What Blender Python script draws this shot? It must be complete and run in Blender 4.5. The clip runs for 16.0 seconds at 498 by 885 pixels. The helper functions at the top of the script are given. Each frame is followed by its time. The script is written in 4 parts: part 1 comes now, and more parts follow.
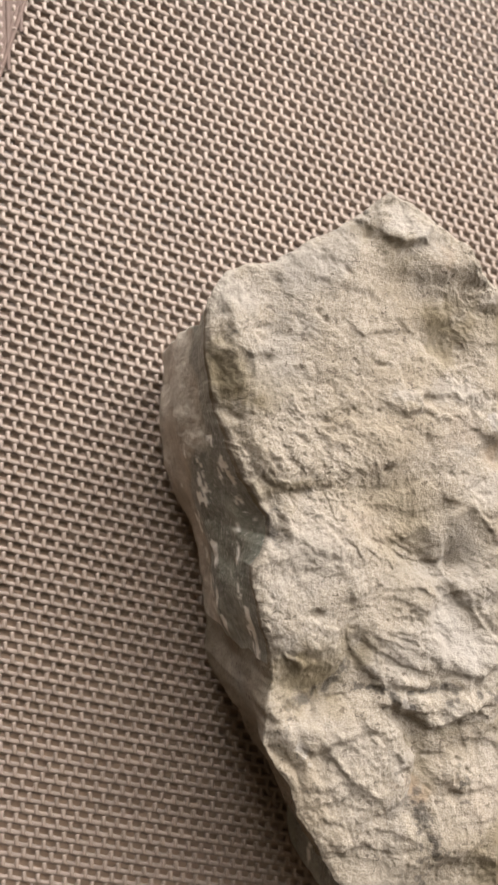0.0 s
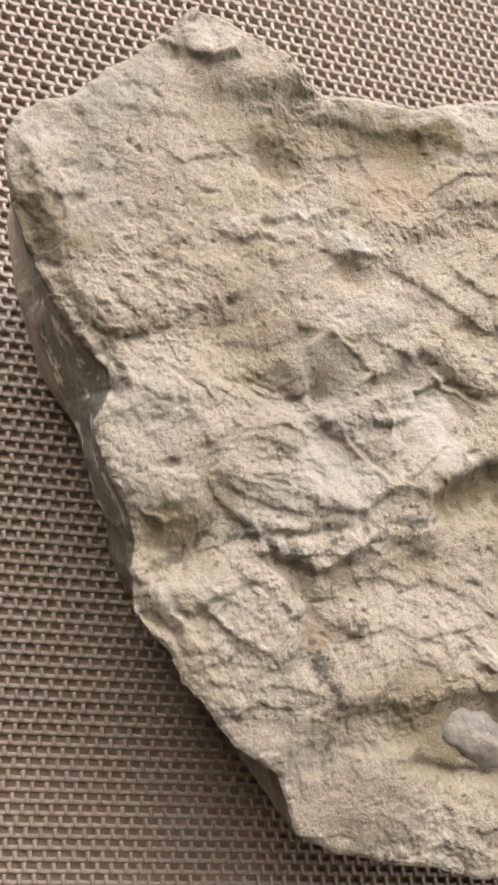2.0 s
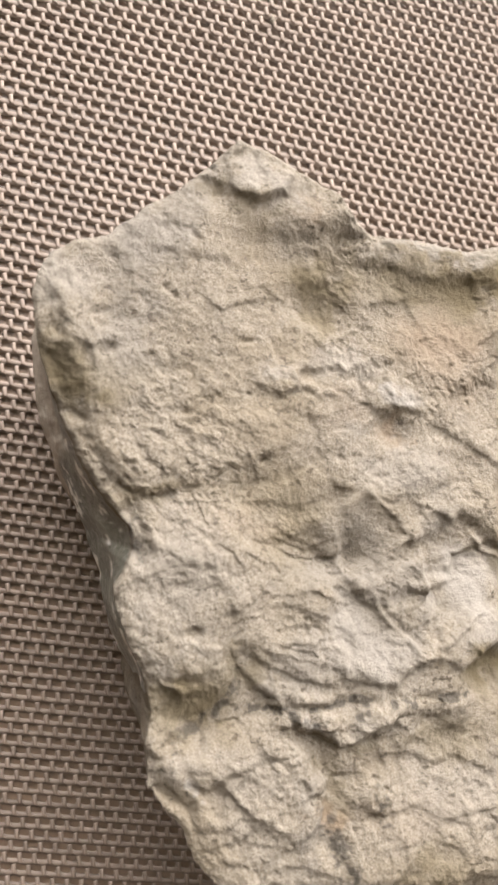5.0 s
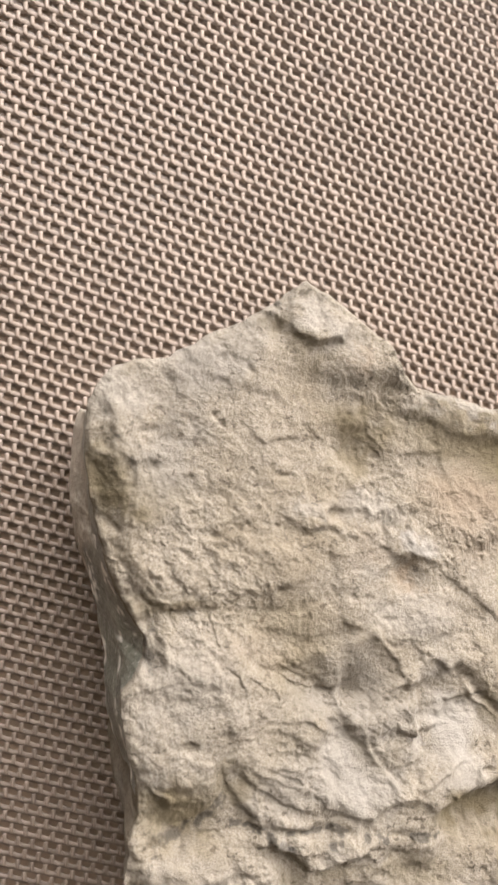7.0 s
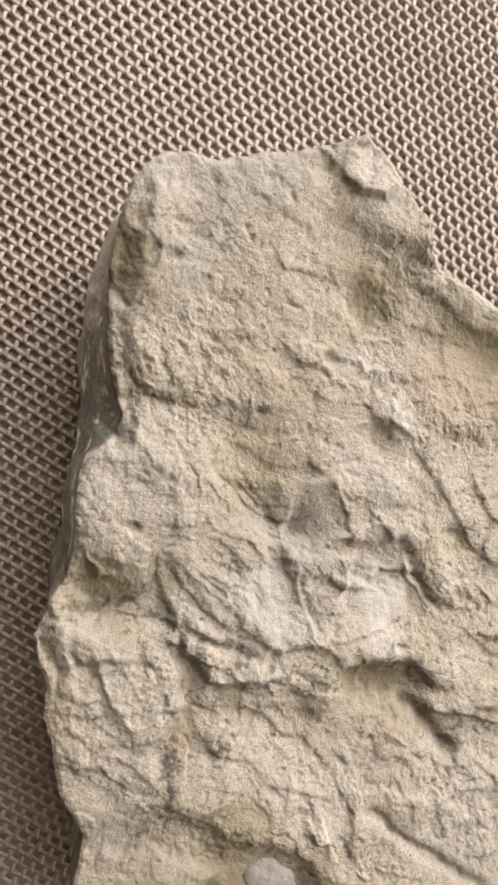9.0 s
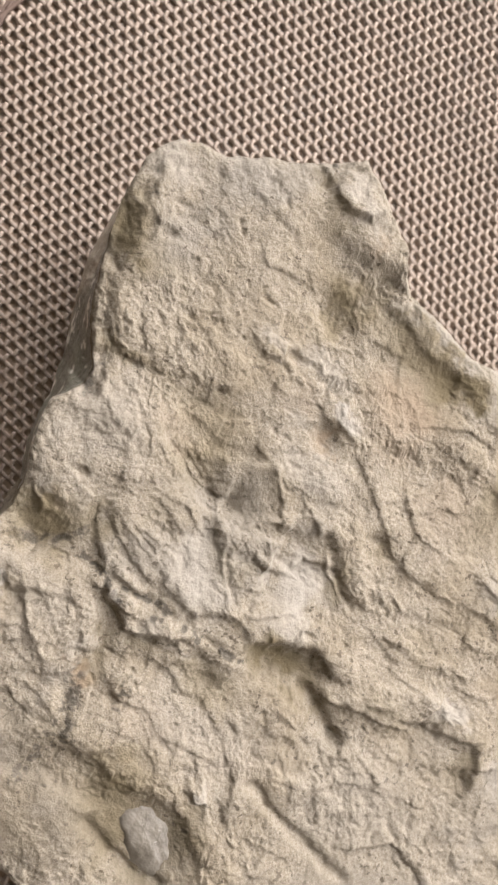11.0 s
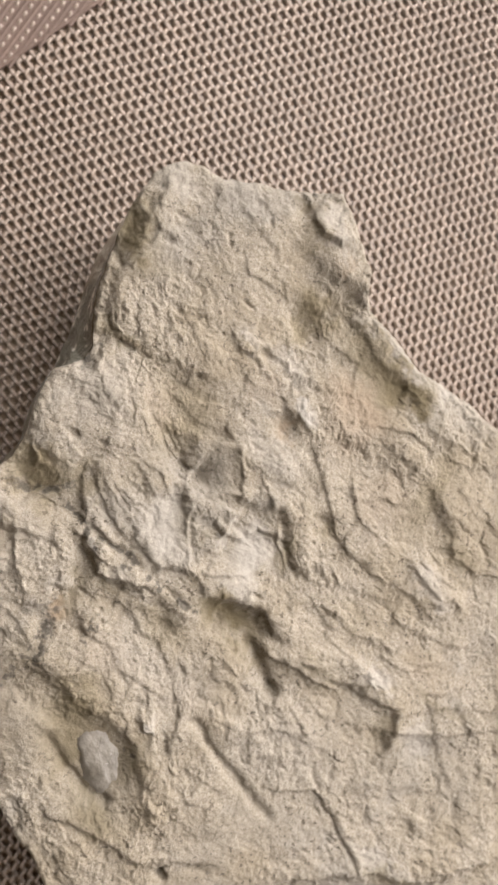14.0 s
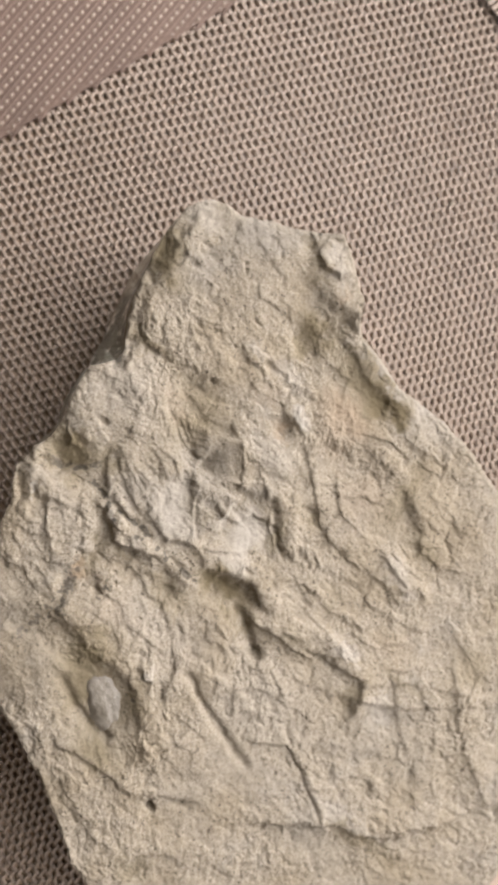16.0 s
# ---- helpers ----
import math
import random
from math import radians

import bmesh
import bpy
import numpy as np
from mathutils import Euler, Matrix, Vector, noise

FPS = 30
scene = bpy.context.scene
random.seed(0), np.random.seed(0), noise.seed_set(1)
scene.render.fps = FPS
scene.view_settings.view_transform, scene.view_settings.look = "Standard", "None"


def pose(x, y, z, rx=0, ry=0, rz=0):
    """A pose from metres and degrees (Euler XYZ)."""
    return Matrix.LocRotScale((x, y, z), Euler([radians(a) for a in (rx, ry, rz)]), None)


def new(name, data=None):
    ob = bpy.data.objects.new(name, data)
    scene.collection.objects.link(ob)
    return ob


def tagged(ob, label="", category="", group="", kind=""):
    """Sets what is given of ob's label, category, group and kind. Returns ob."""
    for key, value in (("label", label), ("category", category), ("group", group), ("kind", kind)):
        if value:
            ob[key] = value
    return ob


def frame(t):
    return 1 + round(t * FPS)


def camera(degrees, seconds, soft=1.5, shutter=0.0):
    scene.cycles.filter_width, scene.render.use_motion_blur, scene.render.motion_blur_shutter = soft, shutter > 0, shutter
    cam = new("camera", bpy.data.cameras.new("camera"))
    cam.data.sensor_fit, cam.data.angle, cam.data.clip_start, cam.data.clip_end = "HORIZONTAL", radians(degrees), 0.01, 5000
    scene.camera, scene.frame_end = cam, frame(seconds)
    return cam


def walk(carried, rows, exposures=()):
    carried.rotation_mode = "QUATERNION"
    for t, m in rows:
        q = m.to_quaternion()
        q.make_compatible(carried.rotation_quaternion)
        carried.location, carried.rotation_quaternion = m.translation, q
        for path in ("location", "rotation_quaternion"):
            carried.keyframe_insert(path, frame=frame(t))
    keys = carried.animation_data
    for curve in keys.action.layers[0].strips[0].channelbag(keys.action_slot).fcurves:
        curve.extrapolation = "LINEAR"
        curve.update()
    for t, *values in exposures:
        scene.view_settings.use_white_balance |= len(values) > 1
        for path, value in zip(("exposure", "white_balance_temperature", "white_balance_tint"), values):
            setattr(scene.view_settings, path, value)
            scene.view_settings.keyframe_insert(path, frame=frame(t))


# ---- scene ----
cam = camera(33.9, 16.0, soft=2.3)
# a small phone lens close up: the rock is sharp, the mat below it a little soft
cam.data.dof.use_dof = True
cam.data.dof.focus_distance = 0.145
cam.data.dof.aperture_fstop = cam.data.lens / 1.4
METRES, EYE, TILT, LEAN, TURN = 0.22, 0.191, -87.72, -12.87, 0.0
ROWS = [
    (0.0, 0.0, 0.0, 0.0, -0.0, 0.0, -0.0),
    (0.5, 0.0201, 0.0211, -0.0706, -0.38, -1.07, 4.33),
    (1.0, 0.0763, 0.0263, -0.1424, -0.96, -0.86, 7.82),
    (1.5, 0.1093, 0.0353, -0.1253, -0.31, -0.54, 8.45),
    (2.0, 0.1086, 0.0474, -0.1172, 0.38, -0.33, 8.43),
    (2.5, 0.1064, 0.0553, -0.0965, 0.73, -0.34, 7.82),
    (3.0, 0.0991, 0.064, -0.0764, 1.01, -0.71, 7.44),
    (3.5, 0.094, 0.0769, -0.0476, 1.03, -1.09, 6.54),
    (4.0, 0.1085, 0.0815, -0.0356, 1.02, -1.16, 6.4),
    (6.5, 0.1006, 0.0678, 0.0946, 1.3, -2.68, -0.12),
    (7.0, 0.0864, 0.0614, 0.1075, 1.11, -2.69, -3.43),
    (7.5, 0.0733, 0.0598, 0.0926, 2.13, -2.56, -6.84),
    (8.0, 0.0833, 0.052, 0.0653, 2.38, -2.66, -11.91),
    (8.5, 0.0706, 0.0531, 0.0279, 2.38, -2.81, -17.45),
    (9.0, 0.1173, 0.0355, -0.0227, 1.89, -2.22, -19.91),
    (9.5, 0.126, 0.0277, -0.0376, 2.5, -1.8, -24.51),
    (10.0, 0.1453, 0.0165, -0.0386, 1.74, -1.28, -27.4),
    (12.5, 0.173, -0.027, -0.0455, 3.36, 0.23, -33.79),
    (13.0, 0.1654, -0.0278, -0.0549, 3.62, 0.33, -33.77),
    (13.5, 0.1878, -0.0549, -0.0513, 3.14, 0.6, -34.42),
    (14.0, 0.2102, -0.1133, -0.0496, 2.04, 0.78, -36.5),
    (14.5, 0.2053, -0.1275, -0.0511, 2.71, 0.66, -37.09),
    (15.0, 0.2094, -0.1283, -0.0468, 2.71, 0.62, -37.31),
    (15.5, 0.2068, -0.1502, -0.0603, 3.7, -0.3, -38.5),
    (16.0, 0.2384, -0.2444, -0.0587, 3.13, 1.19, -40.41),
]
walk(cam, [(t, pose(0, 0, EYE, TILT, LEAN, TURN) @ pose(METRES * x, METRES * y, METRES * z, 90 + pitch, roll, yaw)) for t, x, y, z, yaw, pitch, roll in ROWS],
     exposures=[(0.0, 0.0, 6600, 14), (0.6, 0.1, 6600, 14), (1.1, 0.1, 6600, 14), (1.6, -0.04, 6600, 14), (4.0, -0.05, 6600, 14), (8.5, -0.04, 6600, 14), (10.0, -0.09, 6600, 14), (13.0, -0.13, 6600, 14), (16.0, -0.2, 6600, 14)])

# ---- world and light: daylight from an unseen tall window to the north, an added fill lamp to the east ----
world = bpy.data.worlds.new("sky")
scene.world = world
world.use_nodes = True
wn = world.node_tree.nodes
sky = wn.new("ShaderNodeTexSky")
sky.sky_type, sky.sun_disc = "NISHITA", False
sky.sun_elevation, sky.sun_rotation = radians(50), radians(18)
world.node_tree.links.new(sky.outputs[0], wn["Background"].inputs[0])
wn["Background"].inputs[1].default_value = 0.08
WIN = (-0.24, 0.95, 0.17, 1.70)      # the north window: west, east, sill, head
FILL_EAST = (-0.45, 0.35, 0.30, 1.50)  # opening of the added east fill lamp: south, north, sill, head
ROOM = (-2.0, 1.15, -2.4, 0.53, -0.75, 2.2)
day = bpy.data.lights.new("window_daylight", "AREA")
day.shape, day.size, day.size_y = "RECTANGLE", WIN[1] - WIN[0], WIN[3] - WIN[2]
day.energy, day.color = 62.0, (1.0, 0.985, 0.96)
new("window_daylight", day).matrix_world = pose((WIN[0] + WIN[1]) / 2, ROOM[3] + 0.02, (WIN[2] + WIN[3]) / 2, -90, 0, 0)

# extra area lamp, added to fill the rock's hollows from the east
side = bpy.data.lights.new("east_fill_light", "AREA")
side.shape, side.size, side.size_y = "RECTANGLE", FILL_EAST[1] - FILL_EAST[0], FILL_EAST[3] - FILL_EAST[2]
side.energy, side.color = 17.0, (1.0, 0.985, 0.96)
new("east_fill_light", side).matrix_world = pose(ROOM[1] + 0.02, (FILL_EAST[0] + FILL_EAST[1]) / 2, (FILL_EAST[2] + FILL_EAST[3]) / 2, 90, 0, 90)

# ---- small tools ----
MM = 0.001


def link(name, verts, faces, material, parent=None, label="", smooth=True):
    """One mesh object from arrays of places and faces."""
    me = bpy.data.meshes.new(name)
    me.from_pydata(verts, [], faces)
    me.update()
    if smooth:
        me.shade_smooth()
    me.materials.append(material)
    ob = new(name, me)
    ob.parent = parent
    if label:
        ob["label"] = label
    return ob


def hashed(ix, iy, iz, seed):
    n = (ix * 374761393 + iy * 668265263 + iz * 2147483647 + seed * 974711) & 0xFFFFFFFF
    n = ((n ^ (n >> 13)) * 1274126177) & 0xFFFFFFFF
    return ((n ^ (n >> 16)) & 0xFFFF) / 32767.5 - 1.0


def vnoise(x, y, z=0.0, seed=0):
    """Smooth value noise between -1 and 1 on arrays."""
    x, y, z = np.broadcast_arrays(np.asarray(x, float), np.asarray(y, float), np.asarray(z, float))
    fx, fy, fz = np.floor(x), np.floor(y), np.floor(z)
    ix, iy, iz = fx.astype(np.int64), fy.astype(np.int64), fz.astype(np.int64)
    u, v, w = x - fx, y - fy, z - fz
    u, v, w = (a * a * a * (a * (a * 6 - 15) + 10) for a in (u, v, w))
    out = 0.0
    for dx in (0, 1):
        for dy in (0, 1):
            for dz in (0, 1):
                k = (u if dx else 1 - u) * (v if dy else 1 - v) * (w if dz else 1 - w)
                out = out + k * hashed(ix + dx, iy + dy, iz + dz, seed)
    return out


def fractal(x, y, z=0.0, size=10.0, octaves=4, gain=0.5, seed=0):
    out, amp, f = 0.0, 1.0, 1.0 / size
    for o in range(octaves):
        out = out + amp * vnoise(x * f + 13.7 * o, y * f - 7.1 * o, z * f + 3.3 * o, seed + o)
        amp, f = amp * gain, f * 2.03
    return out


# ---- materials ----
def material(name):
    m = bpy.data.materials.new(name)
    m.use_nodes = True
    return m, m.node_tree.nodes, m.node_tree.links, m.node_tree.nodes["Principled BSDF"]


def tex(n, l, kind, scale, detail=4.0, rough=0.6, coords=None):
    t = n.new(kind)
    t.inputs["Scale"].default_value = scale
    if "Detail" in t.inputs:
        t.inputs["Detail"].default_value = detail
    if "Roughness" in t.inputs:
        t.inputs["Roughness"].default_value = rough
    if coords:
        l.new(coords, t.inputs["Vector"])
    return t


def ramp(n, l, source, stops):
    r = n.new("ShaderNodeValToRGB")
    el = r.color_ramp.elements
    while len(el) < len(stops):
        el.new(0.5)
    for e, (p, c) in zip(el, stops):
        e.position, e.color = p, (*c, 1) if len(c) == 3 else (c[0], c[0], c[0], 1)
    l.new(source, r.inputs[0])
    return r.outputs[0]


def mixed(n, l, fac, a, b, mode="MIX"):
    m = n.new("ShaderNodeMix")
    m.data_type, m.blend_type = "RGBA", mode
    for src, socket in ((fac, m.inputs[0]), (a, m.inputs[6]), (b, m.inputs[7])):
        if isinstance(src, (int, float)):
            socket.default_value = src
        elif isinstance(src, tuple):
            socket.default_value = (*src, 1)
        else:
            l.new(src, socket)
    return m.outputs[2]


def bumped(n, l, bsdf, layers):
    last = None
    for source, distance, strength in layers:
        b = n.new("ShaderNodeBump")
        b.inputs["Distance"].default_value, b.inputs["Strength"].default_value = distance, strength
        l.new(source, b.inputs["Height"])
        if last:
            l.new(last, b.inputs["Normal"])
        last = b.outputs[0]
    l.new(last, bsdf.inputs["Normal"])


def strand_material(name, base, dark, rough=0.58, gloss=1.0):
    m, n, l, p = material(name)
    co = n.new("ShaderNodeTexCoord").outputs["Object"]
    info = n.new("ShaderNodeObjectInfo")
    grime = tex(n, l, "ShaderNodeTexNoise", 60, 5, 0.6, n.new("ShaderNodeNewGeometry").outputs["Position"])
    c = mixed(n, l, ramp(n, l, grime.outputs[0], [(0.35, (0.0,)), (0.7, (1.0,))]), base, dark)
    # a dull smudge on the cloth
    far = n.new("ShaderNodeVectorMath")
    far.operation = "DISTANCE"
    l.new(n.new("ShaderNodeNewGeometry").outputs["Position"], far.inputs[0])
    far.inputs[1].default_value = (0.0724, 0.109, 0.0)
    c = mixed(n, l, ramp(n, l, far.outputs["Value"], [(0.0006, (0.75,)), (0.0026, (0.0,))]), c, (0.10, 0.075, 0.06))
    shade = ramp(n, l, info.outputs["Random"], [(0.0, (0.88,)), (1.0, (1.08,))])
    l.new(mixed(n, l, 1.0, c, shade, "MULTIPLY"), p.inputs["Base Color"])
    p.inputs["Roughness"].default_value = rough
    p.inputs["Specular IOR Level"].default_value = gloss
    p.inputs["IOR"].default_value = 1.68
    fine = tex(n, l, "ShaderNodeTexNoise", 2500, 3, 0.6, co)
    bumped(n, l, p, [(fine.outputs[0], 0.00006, 0.5)])
    return m


def under_material():
    m, n, l, p = material("varnished_brown_board")
    a = tex(n, l, "ShaderNodeTexNoise", 90, 5, 0.6, n.new("ShaderNodeTexCoord").outputs["Object"])
    l.new(ramp(n, l, a.outputs[0], [(0.3, (0.21, 0.146, 0.099)), (0.75, (0.27, 0.19, 0.132))]), p.inputs["Base Color"])
    p.inputs["Roughness"].default_value = 0.34
    p.inputs["Specular IOR Level"].default_value = 0.8
    return m


def plaster_material(name, light, dark):
    m, n, l, p = material(name)
    a = tex(n, l, "ShaderNodeTexNoise", 9, 6, 0.6, n.new("ShaderNodeTexCoord").outputs["Object"])
    l.new(ramp(n, l, a.outputs[0], [(0.3, dark), (0.7, light)]), p.inputs["Base Color"])
    p.inputs["Roughness"].default_value = 0.9
    return m


def cortex_material():
    m, n, l, p = material("chalky_cortex")
    co = n.new("ShaderNodeTexCoord").outputs["Object"]
    broad = tex(n, l, "ShaderNodeTexNoise", 85, 5, 0.65, co)
    mid = tex(n, l, "ShaderNodeTexNoise", 240, 6, 0.65, co)
    grain = tex(n, l, "ShaderNodeTexNoise", 1500, 5, 0.7, co)
    c = ramp(n, l, broad.outputs[0], [(0.33, (0.27, 0.225, 0.16)), (0.45, (0.44, 0.377, 0.282)), (0.55, (0.415, 0.365, 0.29)), (0.66, (0.51, 0.445, 0.35))])
    c = mixed(n, l, 0.5, c, ramp(n, l, mid.outputs[0], [(0.3, (0.33, 0.28, 0.21)), (0.65, (0.51, 0.455, 0.375))]))
    c = mixed(n, l, 0.42, c, ramp(n, l, grain.outputs[0], [(0.38, (0.21, 0.17, 0.125)), (0.58, (0.60, 0.545, 0.46))]))
    dust = tex(n, l, "ShaderNodeTexNoise", 3200, 3, 0.6, co)
    c = mixed(n, l, 0.26, c, ramp(n, l, dust.outputs[0], [(0.40, (0.20, 0.165, 0.12)), (0.58, (0.64, 0.585, 0.50))]))

    warm = tex(n, l, "ShaderNodeTexNoise", 38, 6, 0.68, co)
    c = mixed(n, l, ramp(n, l, warm.outputs[0], [(0.50, (0.0,)), (0.62, (0.42,))]), c, (0.345, 0.28, 0.188))
    c = mixed(n, l, ramp(n, l, warm.outputs[0], [(0.36, (0.5,)), (0.46, (0.0,))]), c, (0.37, 0.345, 0.31))
    pits = tex(n, l, "ShaderNodeTexNoise", 850, 2, 0.5, co)
    patchy = ramp(n, l, tex(n, l, "ShaderNodeTexNoise", 130, 3, 0.6, co).outputs[0], [(0.40, (0.3,)), (0.60, (1.0,))])
    hole = ramp(n, l, pits.outputs[0], [(0.33, (0.8,)), (0.395, (0.0,))])
    c = mixed(n, l, mixed(n, l, 1.0, hole, patchy, "MULTIPLY"), c, (0.12, 0.095, 0.066))

    def spot(attr, colour, c, amount=1.0):
        a = n.new("ShaderNodeAttribute")
        a.attribute_name = attr
        k = n.new("ShaderNodeMath")
        k.operation, k.use_clamp = "MULTIPLY", True
        l.new(a.outputs["Fac"], k.inputs[0])
        k.inputs[1].default_value = amount
        return mixed(n, l, k.outputs[0], c, colour)

    c = spot("rust", (0.42, 0.325, 0.235), c, 0.5)
    c = spot("chalk", (0.56, 0.525, 0.475), c, 0.75)
    # olive-brown dirt, and shade of the hollows put into the colour
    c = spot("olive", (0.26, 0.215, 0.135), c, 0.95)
    c = spot("grey", (0.30, 0.27, 0.225), c, 0.5)
    c = spot("soot_shade", (0.085, 0.076, 0.064), c, 0.75)
    c = spot("bare", (0.33, 0.298, 0.255), c, 0.9)
    c = mixed(n, l, 1.0, c, (0.495, 0.482, 0.461), "MULTIPLY")
    l.new(c, p.inputs["Base Color"])
    p.inputs["Roughness"].default_value = 0.88
    p.inputs["Specular IOR Level"].default_value = 0.25
    crumbs = tex(n, l, "ShaderNodeTexNoise", 1000, 5, 0.7, co)
    bumped(n, l, p, [(mid.outputs[0], 0.0006, 0.25), (crumbs.outputs[0], 0.0008, 0.4), (dust.outputs[0], 0.0006, 0.45)])
    return m


def flint_material():
    m, n, l, p = material("dark_grey_flint")
    co = n.new("ShaderNodeTexCoord").outputs["Object"]
    broad = tex(n, l, "ShaderNodeTexNoise", 110, 5, 0.6, co)
    fleck = tex(n, l, "ShaderNodeTexNoise", 1100, 2, 0.5, co)
    fine = tex(n, l, "ShaderNodeTexNoise", 700, 5, 0.65, co)
    c = ramp(n, l, broad.outputs[0], [(0.32, (0.065, 0.071, 0.054)), (0.48, (0.16, 0.168, 0.128)), (0.66, (0.31, 0.314, 0.244))])
    c = mixed(n, l, 0.4, c, ramp(n, l, fine.outputs[0], [(0.35, (0.012, 0.012, 0.01)), (0.65, (0.24, 0.235, 0.20))]))
    c = mixed(n, l, ramp(n, l, fleck.outputs[0], [(0.62, (0.0,)), (0.68, (0.8,))]), c, (0.40, 0.39, 0.34))

    def share(attr):
        a = n.new("ShaderNodeAttribute")
        a.attribute_name = attr
        return a.outputs["Fac"]

    pale = ramp(n, l, broad.outputs[0], [(0.3, (0.36, 0.31, 0.245)), (0.5, (0.52, 0.455, 0.37)), (0.7, (0.64, 0.57, 0.475))])
    pale = mixed(n, l, 0.3, pale, ramp(n, l, fine.outputs[0], [(0.35, (0.12, 0.10, 0.08)), (0.65, (0.42, 0.38, 0.31))]))
    c = mixed(n, l, share("skin"), c, pale)
    c = mixed(n, l, share("chip"), c, (0.80, 0.78, 0.72))
    l.new(c, p.inputs["Base Color"])
    l.new(ramp(n, l, share("skin"), [(0.0, (0.36,)), (1.0, (0.75,))]), p.inputs["Roughness"])
    bumped(n, l, p, [(broad.outputs[0], 0.0025, 0.25), (fine.outputs[0], 0.0006, 0.7)])
    return m


def nodule_material():
    m, n, l, p = material("pale_grey_flint_nodule")
    co = n.new("ShaderNodeTexCoord").outputs["Object"]
    cloud = tex(n, l, "ShaderNodeTexNoise", 260, 3, 0.5, co)
    fleck = tex(n, l, "ShaderNodeTexNoise", 700, 3, 0.6, co)
    c = ramp(n, l, cloud.outputs[0], [(0.3, (0.10, 0.087, 0.069)), (0.5, (0.145, 0.129, 0.107)), (0.7, (0.20, 0.18, 0.152))])
    c = mixed(n, l, ramp(n, l, fleck.outputs[0], [(0.68, (0.0,)), (0.74, (0.5,))]), c, (0.50, 0.475, 0.43))
    l.new(c, p.inputs["Base Color"])
    p.inputs["Roughness"].default_value = 0.34
    p.inputs["Specular IOR Level"].default_value = 0.3
    bumped(n, l, p, [(cloud.outputs[0], 0.002, 0.45), (fleck.outputs[0], 0.0004, 0.25)])
    return m


NODULE = nodule_material()
WARP = strand_material("taupe_warp_strand", (0.26, 0.202, 0.158), (0.23, 0.177, 0.138), 0.55, 0.45)
WEFT = strand_material("taupe_weft_strand", (0.225, 0.174, 0.136), (0.20, 0.154, 0.12), 0.6, 0.4)
UNDER = under_material()
HEM = strand_material("taupe_hem_fabric", (0.13, 0.086, 0.066), (0.105, 0.069, 0.053), 0.7, 0.3)
PLASTER = plaster_material("cream_plaster", (0.36, 0.29, 0.205), (0.33, 0.26, 0.18))
DUSKY = plaster_material("brown_plaster", (0.165, 0.127, 0.08), (0.143, 0.11, 0.069))
CORTEX = cortex_material()
FLINT = flint_material()

# ---- the unseen room, added to shape the light, and the board under the mesh ----
def box(x0, x1, y0, y1, z0, z1):
    v = [(x, y, z) for x in (x0, x1) for y in (y0, y1) for z in (z0, z1)]
    return v, [(0, 1, 3, 2), (4, 6, 7, 5), (0, 4, 5, 1), (2, 3, 7, 6), (0, 2, 6, 4), (1, 5, 7, 3)]


def boxes(name, parts, mat_, label, category):
    verts, faces = [], []
    for b in parts:
        v, f = box(*b)
        faces += [tuple(k + len(verts) for k in q) for q in f]
        verts += v
    return tagged(link(name, verts, faces, mat_, smooth=False), label, category, kind="structure")


x0, x1, y0, y1, z0, z1 = ROOM
w = 0.15
boxes("wall_north", [(x0, WIN[0], y1, y1 + w, z0, z1), (WIN[1], x1, y1, y1 + w, z0, z1), (WIN[0], WIN[1], y1, y1 + w, z0, WIN[2]),
                     (WIN[0], WIN[1], y1, y1 + w, WIN[3], z1)], PLASTER, "unseen plain cream plaster wall added around a lamp opening", "wall")
# brown surfaces out of view, added to keep light off the south-west
boxes("wall_south", [(x0, x1, y0 - w, y0, z0, z1)], DUSKY, "unseen plain brown plaster wall added to block light", "wall")
boxes("wall_west", [(x0 - w, x0, y0 - w, y1 + w, z0, z1)], DUSKY, "unseen plain brown plaster wall added to block light", "wall")
boxes("wall_east", [(x1, x1 + w, y0 - w, FILL_EAST[0], z0, z1), (x1, x1 + w, FILL_EAST[1], y1 + w, z0, z1),
                    (x1, x1 + w, FILL_EAST[0], FILL_EAST[1], z0, FILL_EAST[2]), (x1, x1 + w, FILL_EAST[0], FILL_EAST[1], FILL_EAST[3], z1)],
      PLASTER, "unseen plain cream plaster wall added around a lamp opening", "wall")
boxes("ceiling", [(x0 - w, x1 + w, y0 - w, y1 + w, z1, z1 + w)], DUSKY, "unseen plain brown plaster ceiling added to block light", "ceiling")
boxes("floor", [(x0 - w, x1 + w, y0 - w, y1 + w, z0 - w, z0)], UNDER, "dark brown plain floor", "floor")
table = tagged(new("table"), "brown wooden table under the woven mesh fabric", "table")


def table_part(name, b):
    v, f = box(*b)
    link(name, v, f, UNDER, table, smooth=False)


table_part("tabletop", (-0.35, 0.55, -0.40, 0.50, -0.034, -0.00178))
for lx in (-0.32, 0.47):
    for ly in (-0.37, 0.37):
        table_part("leg", (lx, lx + 0.05, ly, ly + 0.05, ROOM[4], -0.0345))

# ---- woven mat: plain weave of round plastic-coated strands; thin warps cross broad wefts ----
U = Vector((0.00149, -0.00038))      # from one warp strand to the next, along a weft
V = Vector((0.00008, -0.00250))      # from one weft strand to the next, along a warp
MESH_Z = -0.00082
